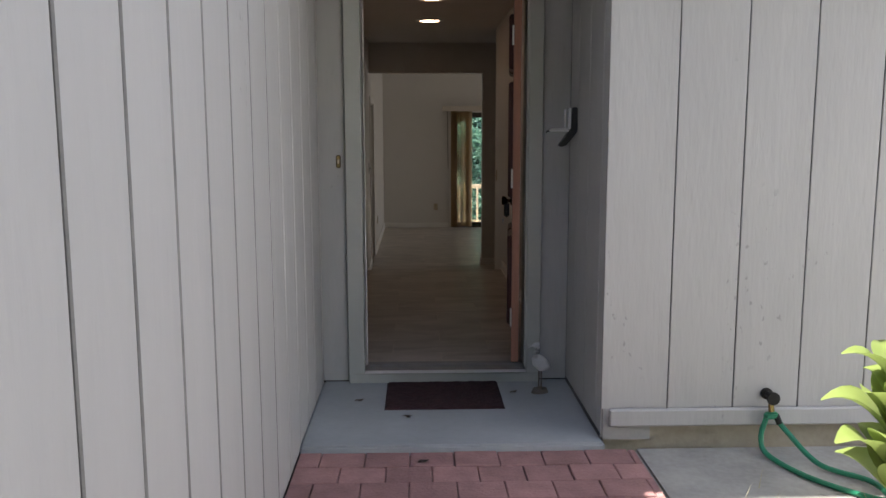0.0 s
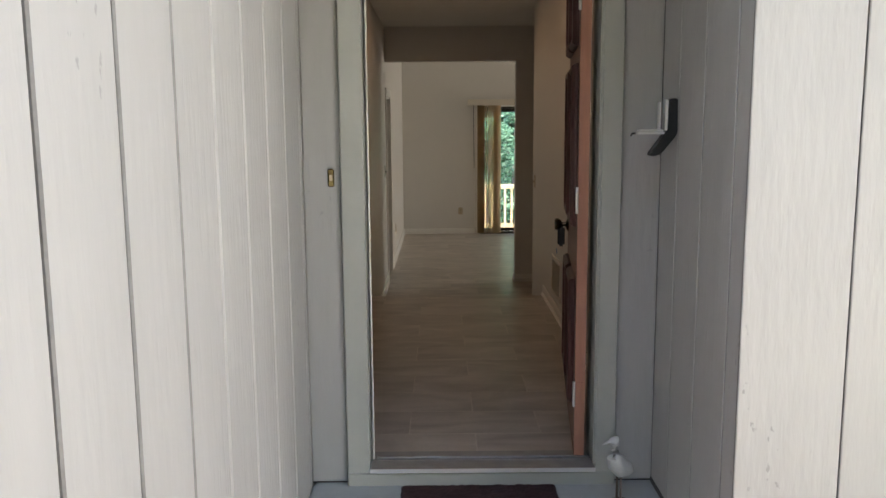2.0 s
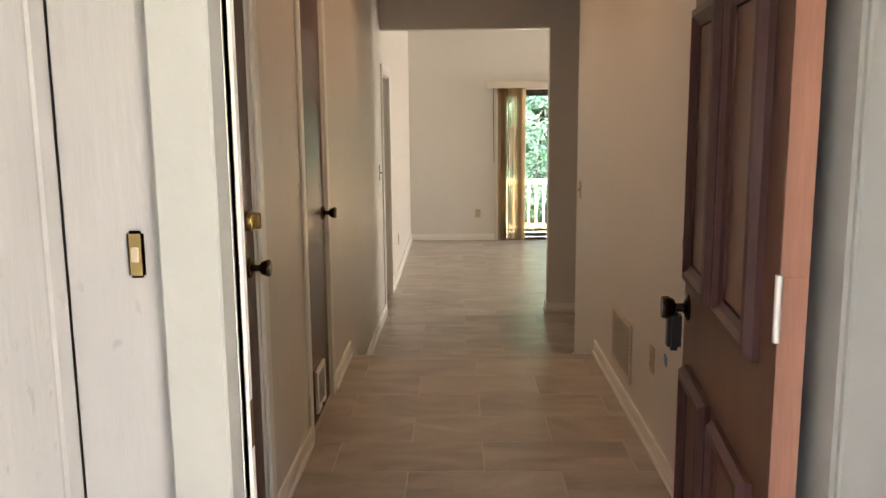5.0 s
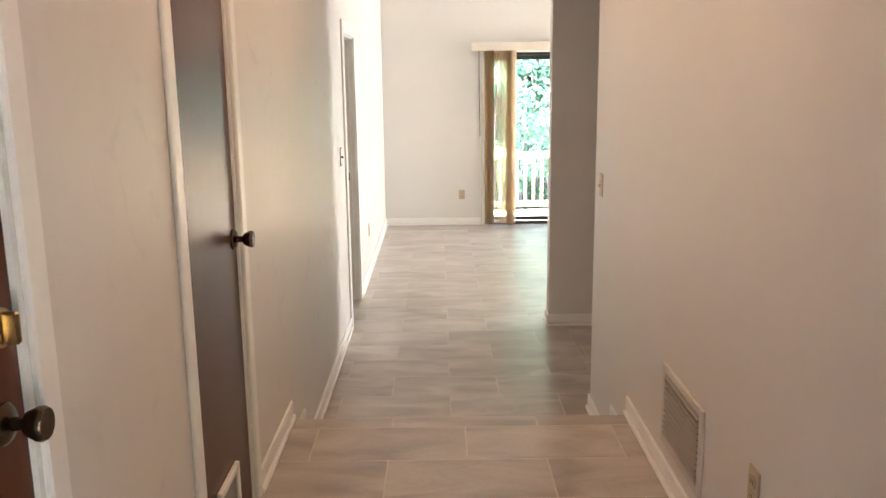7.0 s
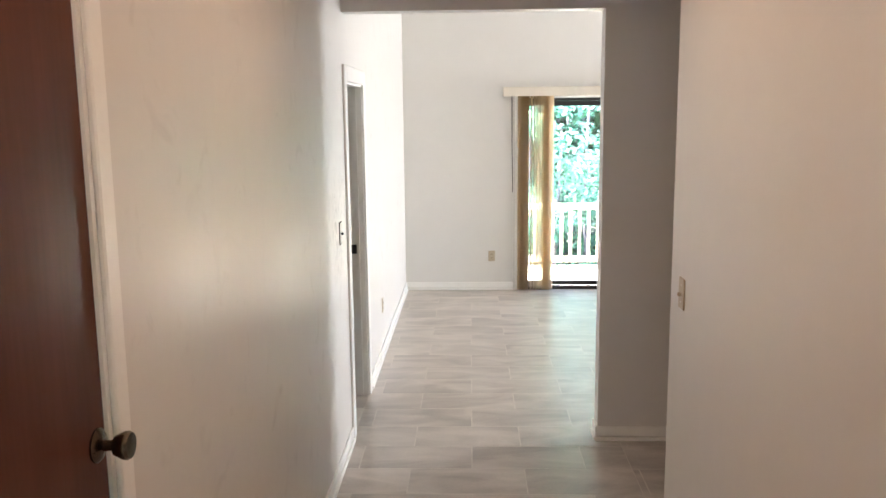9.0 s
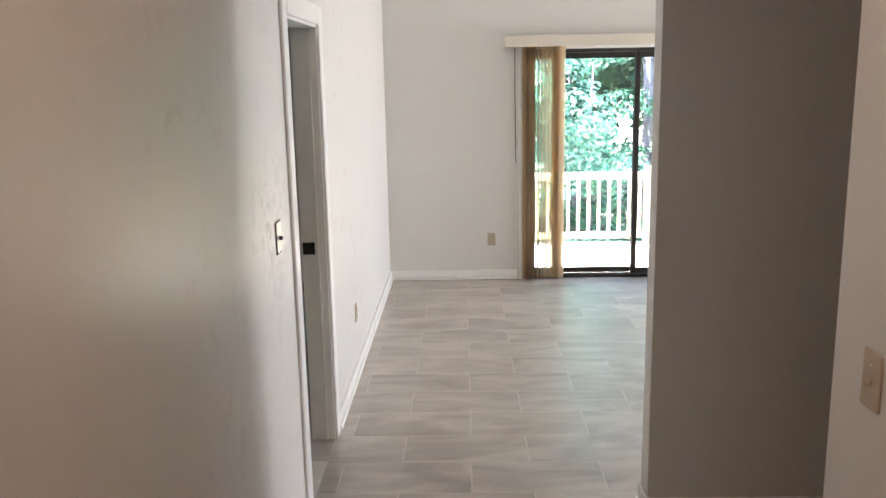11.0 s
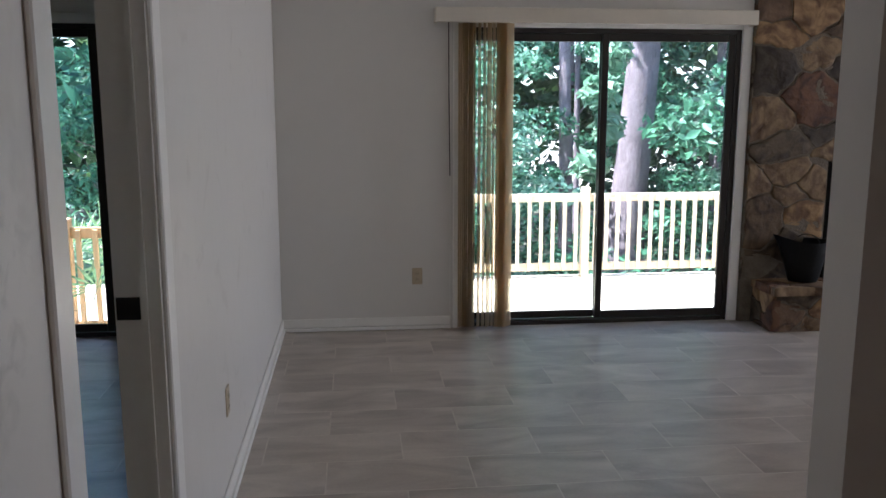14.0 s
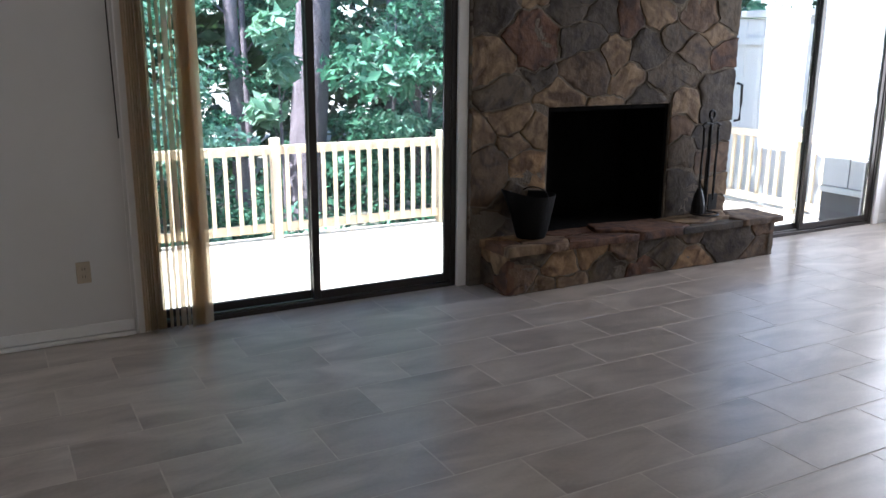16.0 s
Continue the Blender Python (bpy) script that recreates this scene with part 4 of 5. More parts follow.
def stone_field(parent, u0, u1, v0, v1, size, holes, place, depth, rng, stretch=1.45, gap=0.0035):
    """Irregular stones fitted together over a rectangle; place(u, v, w) gives the world point, w out of the wall."""
    sites = []
    for _ in range(6000):
        p = (rng.uniform(u0, u1), rng.uniform(v0, v1))
        r = size * rng.choice((0.36, 0.5, 0.75, 1.0, 1.0, 1.45))
        if any(h[0] < p[0] < h[1] and h[2] < p[1] < h[3] for h in holes):
            continue
        if all(((p[0] - q[0]) / stretch) ** 2 + (p[1] - q[1]) ** 2 > ((r + s) / 2) ** 2 for q, s in sites):
            sites.append((p, r))
    for p, r in sites:
        poly = [(u0, v0), (u1, v0), (u1, v1), (u0, v1)]
        for q, s in sites:
            if q == p:
                continue
            dx, dy = (q[0] - p[0]) / stretch ** 2, q[1] - p[1]
            if abs(q[0] - p[0]) > 1.2 or abs(dy) > 1.0:
                continue
            L = math.hypot(dx, dy)
            w = 0.5 + 0.26 * (r - s) / (r + s)
            poly = clip(poly, p[0] + (q[0] - p[0]) * w - dx / L * gap, p[1] + (q[1] - p[1]) * w - dy / L * gap, dx / L, dy / L)
        for h in holes:
            sides = [((h[0] - p[0]), (h[0], 0, 1, 0)), ((p[0] - h[1]), (h[1], 0, -1, 0)), ((h[2] - p[1]), (0, h[2], 0, 1)), ((p[1] - h[3]), (0, h[3], 0, -1))]
            far = max(sides, key=lambda e: e[0])
            if far[0] > 0 and any(h[0] - 0.3 < a[0] < h[1] + 0.3 and h[2] - 0.3 < a[1] < h[3] + 0.3 for a in poly):
                inside = any(h[0] + 1e-4 < a[0] < h[1] - 1e-4 and h[2] + 1e-4 < a[1] < h[3] - 1e-4 for a in poly)
                if inside or (min(a[0] for a in poly) < h[0] and max(a[0] for a in poly) > h[0] and min(a[1] for a in poly) < h[3] and max(a[1] for a in poly) > h[2]):
                    poly = clip(poly, *far[1])
        if len(poly) < 3:
            continue
        pts = []
        for i in range(len(poly)):            # roughen the outline
            a, b = poly[i], poly[(i + 1) % len(poly)]
            L = math.hypot(b[0] - a[0], b[1] - a[1])
            n = max(1, min(9, int(L / 0.03)))
            for k in range(n):
                t = k / n
                j = 0.007 if k else 0.004
                u, v = a[0] + (b[0] - a[0]) * t, a[1] + (b[1] - a[1]) * t
                edge = min([u - u0, u1 - u, v - v0, v1 - v] + [max(h[0] - u, u - h[1], h[2] - v, v - h[3]) for h in holes])
                amp = max(0.0, min(1.0, edge / 0.12))
                wu = 0.085 * noise.noise(Vector((u * 3.1, v * 3.1, 2.0))) + 0.03 * noise.noise(Vector((u * 10, v * 10, 5.0)))
                wv = 0.085 * noise.noise(Vector((u * 3.1, v * 3.1, 11.0))) + 0.03 * noise.noise(Vector((u * 10, v * 10, 17.0)))
                pts.append((u + wu * amp + rng.uniform(-j, j), v + wv * amp + rng.uniform(-j, j)))
        cx, cy = sum(a[0] for a in pts) / len(pts), sum(a[1] for a in pts) / len(pts)
        h = 0.011 + depth * rng.uniform(0.3, 1.0)
        tx, ty = rng.uniform(-.025, .025), rng.uniform(-.025, .025)
        bm = bmesh.new()
        rings = []
        for f, w in ((1.0, -0.02), (1.0, h * 0.8), (0.985, h * 0.95), (0.93, h), (0.66, h * 1.03), (0.3, h * 1.02)):
            rings.append([bm.verts.new(place(cx + (a[0] - cx) * f, cy + (a[1] - cy) * f, w + ((a[0] - cx) * tx + (a[1] - cy) * ty) * (w > 0) + (noise.noise(Vector((a[0] * f * 9, a[1] * f * 9, cx * 7))) * 0.005 + rng.uniform(-1, 1) * 0.0018 if w > 0 else 0))) for a in pts])
        for a, b in zip(rings, rings[1:]):
            for i in range(len(a)):
                bm.faces.new((a[i], a[(i + 1) % len(a)], b[(i + 1) % len(a)], b[i]))
        bm.faces.new(rings[-1])
        bmesh.ops.recalc_face_normals(bm, faces=bm.faces)
        smooth(part("stone", bm, M_STONE, parent), 50)


rng = random.Random(5)
FX0, FX1, FZ0, FZ1 = 3.60, 4.66, 0.285, 1.135
fp = thing("fireplace", (0, 0, 0), "floor-to-ceiling fieldstone fireplace with a raised hearth", "fireplace")
CY = YB - 0.035
for bx in ((3.012, FX0, CY - 0.0125, YB - 0.001, 0, 3.6), (FX1, 5.27, CY - 0.0125, YB - 0.001, 0, 3.6), (FX0, FX1, CY - 0.0125, YB - 0.001, FZ1, 3.6), (FX0, FX1, CY - 0.0125, YB - 0.001, 0, FZ0)):
    part("mortar_bed", boxes(bx), M_MORTAR, fp, "grey-brown mortar")
stone_field(fp, 3.015, 5.28, 0.30, 2.75, 0.40, [(FX0 - 0.01, FX1 + 0.01, 0.0, FZ1 + 0.005)], lambda u, v, w: (u, CY - w, v), 0.012, rng, 1.45, 0.007)
stone_field(fp, 3.015, 5.28, 2.75, 3.55, 0.4, [], lambda u, v, w: (u, CY - w, v), 0.012, rng, 1.45, 0.007)
for nm, bx in (("firebox_side", (FX0 + 0.001, FX0 + 0.03, CY + 0.004, YB + 0.5, 0.24, FZ1 - 0.001)), ("firebox_side", (FX1 - 0.03, FX1 - 0.001, CY + 0.004, YB + 0.5, 0.24, FZ1 - 0.001)),
               ("firebox_top", (FX0 + 0.031, FX1 - 0.031, CY + 0.004, YB + 0.42, FZ1 - 0.03, FZ1 - 0.001)), ("firebox_back", (FX0 + 0.031, FX1 - 0.031, YB + 0.4201, YB + 0.5, 0.24, FZ1 - 0.001)),
               ("firebox_floor", (FX0 + 0.031, FX1 - 0.031, CY - 0.009, YB + 0.42, 0.25, 0.306))):
    part(nm, boxes(bx), M_SOOT, fp, "soot-black firebrick")
HX0, HX1, HY0 = 3.13, 5.455, 11.045
part("hearth_core", boxes((HX0 - 0.008, HX1 + 0.008, HY0 - 0.0125, CY - 0.0135, 0, 0.284)), M_MORTAR, fp)
stone_field(fp, HX0 - 0.02, HX1 + 0.03, 0.005, 0.27, 0.33, [], lambda u, v, w: (u, HY0 - w, v), 0.014, rng, 1.6, 0.007)
stone_field(fp, HY0 - 0.02, CY, 0.005, 0.27, 0.24, [], lambda u, v, w: (HX0 - w, u, v), 0.03, rng, 1.4)
stone_field(fp, HY0 - 0.02, CY, 0.005, 0.27, 0.24, [], lambda u, v, w: (HX1 + w, u, v), 0.04, rng, 1.4)
stone_field(fp, HX0 - 0.04, HX1 + 0.10, HY0 - 0.045, CY - 0.005, 0.42, [], lambda u, v, w: (u, v, 0.276 + w), 0.036, rng, 1.6, 0.004)

# coal scuttle on the hearth
sc = thing("coal_scuttle", (3.39, 11.20, 0.322), "black metal coal scuttle standing on the hearth", "scuttle")
bm = bmesh.new()
rings = []
for k in range(9):
    f = k / 8
    ring = []
    for i in range(24):
        a = 2 * math.pi * i / 24
        r = 0.098 + 0.062 * f ** 0.8
        lip = 0.07 * f ** 3 * max(0, math.cos(a - math.pi)) ** 3
        ring.append(bm.verts.new(((r + lip) * math.cos(a), r * math.sin(a) * 0.9, f * 0.28 + lip * 0.7)))
    rings.append(ring)
for a, b in zip(rings, rings[1:]):
    for i in range(24):
        bm.faces.new((a[i], a[(i + 1) % 24], b[(i + 1) % 24], b[i]))
bm.faces.new(rings[0][::-1])
bmesh.ops.solidify(bm, geom=list(bm.faces), thickness=0.004)
smooth(part("bucket", bm, M_BLACKM, sc))
part("bail", tube([(0.02 + 0.02 * math.sin(a), 0.142 * math.cos(a), 0.27 + 0.05 * math.sin(a)) for a in [math.pi * i / 12 for i in range(13)]], 0.004), M_BLACKM, sc)

# fire tools on their stand
ft = thing("fire_tool_set", (4.96, 11.225, 0.322), "black iron fire tools hanging on a ring stand", "fire tools")
part("base_ring", tube([(0.10 * math.cos(a), 0.10 * math.sin(a), 0.008) for a in [2 * math.pi * i / 24 for i in range(25)]], 0.007), M_BLACKM, ft)
part("base_bar", boxes((-0.10, 0.10, -0.006, 0.006, 0.003, 0.012)), M_BLACKM, ft)
part("stem", tube([(0, 0, 0.005), (0.003, 0, 0.35), (0, 0, 0.70)], 0.010), M_BLACKM, ft)
part("finial_ring", tube([(0.026 * math.cos(a), 0, 0.73 + 0.03 * math.sin(a)) for a in [2 * math.pi * i / 16 for i in range(17)]], 0.009), M_BLACKM, ft)
part("cross_arm", tube([(-0.07, 0, 0.62), (-0.085, 0, 0.655), (-0.05, 0, 0.672), (0, 0, 0.665), (0.05, 0, 0.672), (0.085, 0, 0.655), (0.07, 0, 0.62)], 0.010), M_BLACKM, ft)
for nm, x, yv in (("brush", -0.07, 0.0), ("shovel", 0.07, 0.0), ("poker", 0.03, 0.045)):
    tl = part(nm, tube([(x, yv, 0.64), (x + 0.004, yv, 0.60), (x, yv, 0.35), (x, yv, 0.10)], 0.010), M_BLACKM, ft)
    if nm == "shovel":
        part("blade", boxes((x - 0.045, x + 0.045, yv - 0.004, yv + 0.004, 0.03, 0.15), bevel=0.003), M_BLACKM, tl)
    elif nm == "brush":
        part("bristles", lathe([(0.015, 0.20), (0.035, 0.15), (0.05, 0.08), (0.05, 0.02)], 12, 'z', (x, yv, 0)), M_BLACKM, tl)
    else:
        part("hook", tube([(x, yv, 0.12), (x - 0.01, yv, 0.06), (x + 0.02, yv - 0.02, 0.05)], 0.005), M_BLACKM, tl)

# ---------------------------------------------------------------- porch things
dm = thing("doormat", (0.54, 0.965, 0.275), "dark maroon fibre doormat lying on the porch slab", "doormat")
bm = bmesh.new()
nx, ny = 60, 40
grid = [[bm.verts.new(((i / nx - 0.5) * 0.635 * (1 + 0.004 * random.uniform(-1, 1)), (j / ny - 0.5) * 0.47 * (1 + 0.006 * random.uniform(-1, 1)), (0.001 if i in (0, nx) or j in (0, ny) else 0.012 + random.uniform(-0.002, 0.003)))) for i in range(nx + 1)] for j in range(ny + 1)]
for j in range(ny):
    for i in range(nx):
        bm.faces.new((grid[j][i], grid[j][i + 1], grid[j + 1][i + 1], grid[j + 1][i]))
part("fibre_top", bm, M_MAT, dm)
part("rubber_backing", boxes((-0.31, 0.31, -0.23, 0.23, 0.0005, 0.004)), M_BLACKP, dm)

bl = thing("doorbell", (-0.04, YF, 1.553), "small lit brass doorbell button on the siding", "doorbell")
part("plate", boxes((-0.013, 0.013, -0.008, 0, -0.036, 0.036), bevel=0.004, seg=2), M_BRASS, bl)
part("button", boxes((-0.006, 0.006, -0.012, -0.0082, -0.012, 0.012), bevel=0.002), M_PLATE, bl, "ivory push button")

mb = thing("wall_bracket", (1.264, 1.03, 1.645), "open black and aluminium wall bracket fixed to the siding", "bracket")
bm = bmesh.new()
prof = [(-0.004, 0.235), (-0.035, 0.235), (-0.043, 0.14), (-0.043, 0.10), (-0.12, 0.0), (-0.105, -0.01), (-0.07, 0.0), (-0.012, 0.07), (-0.001, 0.09)]
va = [[bm.verts.new((p[0], yy, p[1])) for p in prof] for yy in (-0.026, 0.026)]
for i in range(len(prof)):
    j = (i + 1) % len(prof)
    bm.faces.new((va[0][i], va[0][j], va[1][j], va[1][i]))
bm.faces.new(va[0][::-1])
bm.faces.new(va[1])
bmesh.ops.bevel(bm, geom=list(bm.edges), offset=0.004, segments=2, affect='EDGES')
part("body", bm, M_BLACKP, mb)
part("back_plate", boxes((-0.056, -0.0435, -0.0275, 0.0275, 0.10, 0.232), bevel=0.003), M_CHROME, mb, "bright aluminium plate")
part("lid", boxes((-0.175, -0.0565, -0.0275, 0.0275, 0.085, 0.098), (-0.165, -0.06, -0.0225, 0.0225, 0.0985, 0.106), bevel=0.003), M_CHROME, mb, "bright aluminium lid folded down")
part("inner_plate", boxes((-0.08, -0.074, -0.0225, 0.0225, 0.107, 0.222), bevel=0.002), M_CHROME, mb)
mb.scale = (0.86, 0.86, 0.86)
part("hook", tube([(-0.17, 0, 0.09), (-0.19, 0, 0.088), (-0.195, 0, 0.078)], 0.004), M_BLACKM, mb)


def bird_figure():
    """A carved shore bird on legs: one mesh."""
    bm = bmesh.new()
    rings = []
    spine = [(-0.075, 0.145, 0.006), (-0.05, 0.16, 0.03), (-0.015, 0.175, 0.046), (0.015, 0.20, 0.045), (0.03, 0.23, 0.032), (0.028, 0.26, 0.02), (0.024, 0.283, 0.018), (0.03, 0.303, 0.024), (0.045, 0.305, 0.014), (0.06, 0.302, 0.006), (0.095, 0.295, 0.002)]
    for k, (x, z, r) in enumerate(spine):
        a, b = spine[max(k - 1, 0)], spine[min(k + 1, len(spine) - 1)]
        d = Vector((b[0] - a[0], 0, b[1] - a[1])).normalized()
        q = d.to_track_quat('Z', 'Y')
        rings.append([bm.verts.new(Vector((x, 0, z)) + q @ Vector((r * math.cos(2 * math.pi * i / 12), r * math.sin(2 * math.pi * i / 12), 0))) for i in range(12)])
    for a, b in zip(rings, rings[1:]):
        for i in range(12):
            bm.faces.new((a[i], a[(i + 1) % 12], b[(i + 1) % 12], b[i]))
    bm.faces.new(rings[0][::-1])
    bm.faces.new(rings[-1])
    for s in (-0.014, 0.014):
        bmesh.ops.create_cone(bm, cap_ends=True, segments=8, radius1=0.005, radius2=0.005, depth=0.13, matrix=Matrix.Translation((0.0, s, 0.085)))
    bmesh.ops.create_cone(bm, cap_ends=True, segments=14, radius1=0.06, radius2=0.048, depth=0.025, matrix=Matrix.Translation((0, 0, 0.0125)) @ Matrix.Diagonal((1, 0.75, 1, 1)))
    return bm


bd = smooth(new("bird_statue", mesh_of("bird_statue", bird_figure(), M_BIRDW)))
bd.data.materials.append(M_BIRDB)
for p in bd.data.polygons:
    p.material_index = 1 if p.center.z < 0.14 else 0
bd.scale = (0.86, 0.86, 0.9)
bd.location, bd.rotation_euler = (1.08, 1.01, 0.275), (0, 0, radians(205))
tagged(bd, "small white carved shore bird on driftwood legs by the doorway", "statue")

for i, (x, y, r) in enumerate(((0.08, 0.88, 20), (0.34, 0.62, -10), (0.93, 1.0, 40), (0.42, 0.10, 15))):
    bm = bmesh.new()
    pts = [(-0.028, 0), (-0.012, 0.010), (0.010, 0.011), (0.03, 0.0), (0.010, -0.010), (-0.012, -0.009)]
    bm.faces.new([bm.verts.new((p[0], p[1], 0.003 + 0.006 * (k % 2))) for k, p in enumerate(pts)])
    bmesh.ops.solidify(bm, geom=list(bm.faces), thickness=0.0012)
    ob = tagged(new("dead_leaf", mesh_of("dead_leaf", bm, M_BIRDB)), "dry curled brown leaf lying on the paving", "leaf", "dead leaves on the porch")
    ob.location, ob.rotation_euler = (x, y, 0.277 if y > 0.3 else 0.2475), (0, 0, radians(r))

# hose and tap
tp = thing("garden_tap", (2.05, 0.288, 0.49), "dark hose tap with splitter on the siding", "tap")
smooth(part("body", lathe([(0.028, 0), (0.028, -0.012), (0.014, -0.014), (0.014, -0.06), (0.02, -0.062), (0.02, -0.075), (0.006, -0.076)], 16, 'y'), M_BLACKM, tp))
smooth(part("handle", lathe([(0.03, -0.078), (0.032, -0.084), (0.03, -0.090), (0.008, -0.091)], 14, 'y'), M_BLACKM, tp))
part("spout", tube([(0, -0.045, 0), (0.002, -0.055, -0.03), (0.004, -0.06, -0.07)], 0.014), M_BRASS, tp)
part("splitter", boxes((-0.03, 0.035, -0.078, -0.045, -0.105, -0.072), bevel=0.008, seg=2), M_HOSE, tp)
hs = thing("garden_hose", (0, 0, 0), "green rubber garden hose hanging from the tap onto the ground", "hose")


def bez(pts, n=10):
    out = []
    for i in range(len(pts) - 1):
        p0, p1, p2, p3 = [Vector(pts[min(max(j, 0), len(pts) - 1)]) for j in (i - 1, i, i + 1, i + 2)]
        for k in range(n):
            t = k / n
            out.append(0.5 * ((2 * p1) + (p2 - p0) * t + (2 * p0 - 5 * p1 + 4 * p2 - p3) * t * t + (3 * p1 - p0 - 3 * p2 + p3) * t ** 3))
    return out + [Vector(pts[-1])]


smooth(part("hose_run", tube(bez([(2.03, 0.225, 0.39), (2.005, 0.215, 0.30), (2.02, 0.15, 0.235), (2.12, -0.12, 0.229), (2.35, -0.35, 0.229), (2.7, -0.42, 0.229), (3.1, -0.2, 0.229)]), 0.0125), M_HOSE, hs))
smooth(part("hose_run", tube(bez([(2.075, 0.225, 0.39), (2.12, 0.19, 0.33), (2.2, 0.03, 0.24), (2.34, -0.16, 0.236), (2.30, -0.38, 0.236), (2.16, -0.5, 0.229), (2.3, -0.66, 0.229), (2.7, -0.6, 0.229)]), 0.0125), M_HOSE, hs))
part("hose_coupling", tube([(2.075, 0.225, 0.405), (2.09, 0.215, 0.365)], 0.015), M_BLACKM, hs)


def broad_leaf(length, width, bend):
    bm = bmesh.new()
    n = 8
    rows = []
    for k in range(n + 1):
        t = k / n
        w = width * math.sin(math.pi * min(1, t * 0.92 + 0.06)) ** 0.8 * (1 - 0.25 * t)
        x, z = length * t, bend * length * math.sin(t * 1.8) - 0.35 * bend * length * t * t
        rows.append([bm.verts.new((x, s * w, z + abs(s) * w * 0.35)) for s in (-1, -0.5, 0, 0.5, 1)])
    for a, b in zip(rows, rows[1:]):
        for i in range(4):
            bm.faces.new((a[i], a[i + 1], b[i + 1], b[i]))
    return bm


hp = thing("garden_plant", (2.25, -0.44, 0.205), "broad-leaved pale green garden plant in sunlight", "plant")
part("stem", tube([(0, 0, 0), (0.01, 0, 0.25), (0.01, 0.01, 0.58)], 0.008, 8, 0.004), M_HOSTA, hp)
rngp = random.Random(11)
for i in range(20):
    a = i * 2.4
    bm = broad_leaf(rngp.uniform(0.19, 0.29), rngp.uniform(0.085, 0.125), rngp.uniform(0.3, 0.7))
    z = 0.08 + 0.025 * i
    bmesh.ops.transform(bm, matrix=Matrix.Translation((0.01, 0.01, z)) @ Matrix.Rotation(a, 4, 'Z') @ Matrix.Rotation(radians(rngp.uniform(-35, 5)), 4, 'Y'), verts=bm.verts)
    smooth(part("leaf", bm, M_HOSTA, hp), 80)

# sparse dry grass along the paving
bm = bmesh.new()
rngg = random.Random(3)
for i in range(160):
    x, y = rngg.uniform(1.43, 2.3), -0.62 + rngg.gauss(0, 0.14)
    h, a, w = rngg.uniform(0.03, 0.12), rngg.uniform(0, 6.28), 0.003
    c, s = math.cos(a), math.sin(a)
    b0, b1, t0 = (x - w * s, y + w * c, 0.2), (x + w * s, y - w * c, 0.2), (x + c * h * 0.7, y + s * h * 0.7, 0.2 + h)
    bm.faces.new([bm.verts.new(p) for p in (b0, b1, t0)])
solid("grass", bm, leaf_mat("dry_grass", (0.14, 0.15, 0.06), (0.36, 0.32, 0.2), 0.2), "thin dry grass at the edge of the paving", "grass", "stuff")

# ---------------------------------------------------------------- deck
dk = solid("deck", boxes((-4.6, 8.9, YB + 0.142, 15.12, DECK - 0.20, DECK - 0.03)), M_RAIL, "sun-bleached pressure-treated wooden deck", "deck")
y = YB + 0.16
while y < 15.05:
    piece("deck_board", M_DECKW, dk, 2.15, y + 0.069, DECK - 0.029, 13.5, 0.138, 0.029, 0.003)
    y += 0.143


def railing(name, a, b, material, posts, label):
    """Posts, two rails, a cap and square balusters from a to b."""
    va, vb2 = Vector(a), Vector(b)
    L = (vb2 - va).length
    ang = math.atan2(vb2.y - va.y, vb2.x - va.x)
    ob = thing(name, (a[0], a[1], DECK), label, "railing")
    ob.rotation_euler = (0, 0, ang)
    for p in posts:
        part("post", boxes((p - 0.045, p + 0.045, -0.045, 0.045, 0, 1.03), bevel=0.006), material, ob)
    edges = sorted(set([0.0, *posts, L]))
    for p, q in zip(edges, edges[1:]):
        p2, q2 = p + (0.046 if p in posts else 0), q - (0.046 if q in posts else 0)
        if q2 - p2 < 0.05:
            continue
        part("top_rail", boxes((p2, q2, -0.02, 0.02, 0.865, 0.955), bevel=0.004), material, ob)
        part("bottom_rail", boxes((p2, q2, -0.02, 0.02, 0.075, 0.165), bevel=0.004), material, ob)
        n = int((q2 - p2) / 0.128)
        for i in range(n):
            x = p2 + (i + 0.5) * (q2 - p2) / n
            piece("baluster", material, ob, x, -0.039, 0.09, 0.036, 0.036, 0.85, 0.003)
    return ob


railing("deck_railing", (-0.4, 15.0), (8.8, 15.0), M_RAIL, [0.045, 1.6, 3.30, 5.2, 7.1, 9.15], "pale pressure-treated deck railing with square balusters")
railing("deck_railing", (8.75, 11.9), (8.75, 14.95), M_RAIL, [0.05, 1.6], "pressure-treated side railing of the deck")
railing("deck_railing", (-4.6, 12.85), (-0.45, 12.85), M_RAILB, [0.05, 1.25, 2.545, 4.1], "brown stained deck railing outside the bedroom")

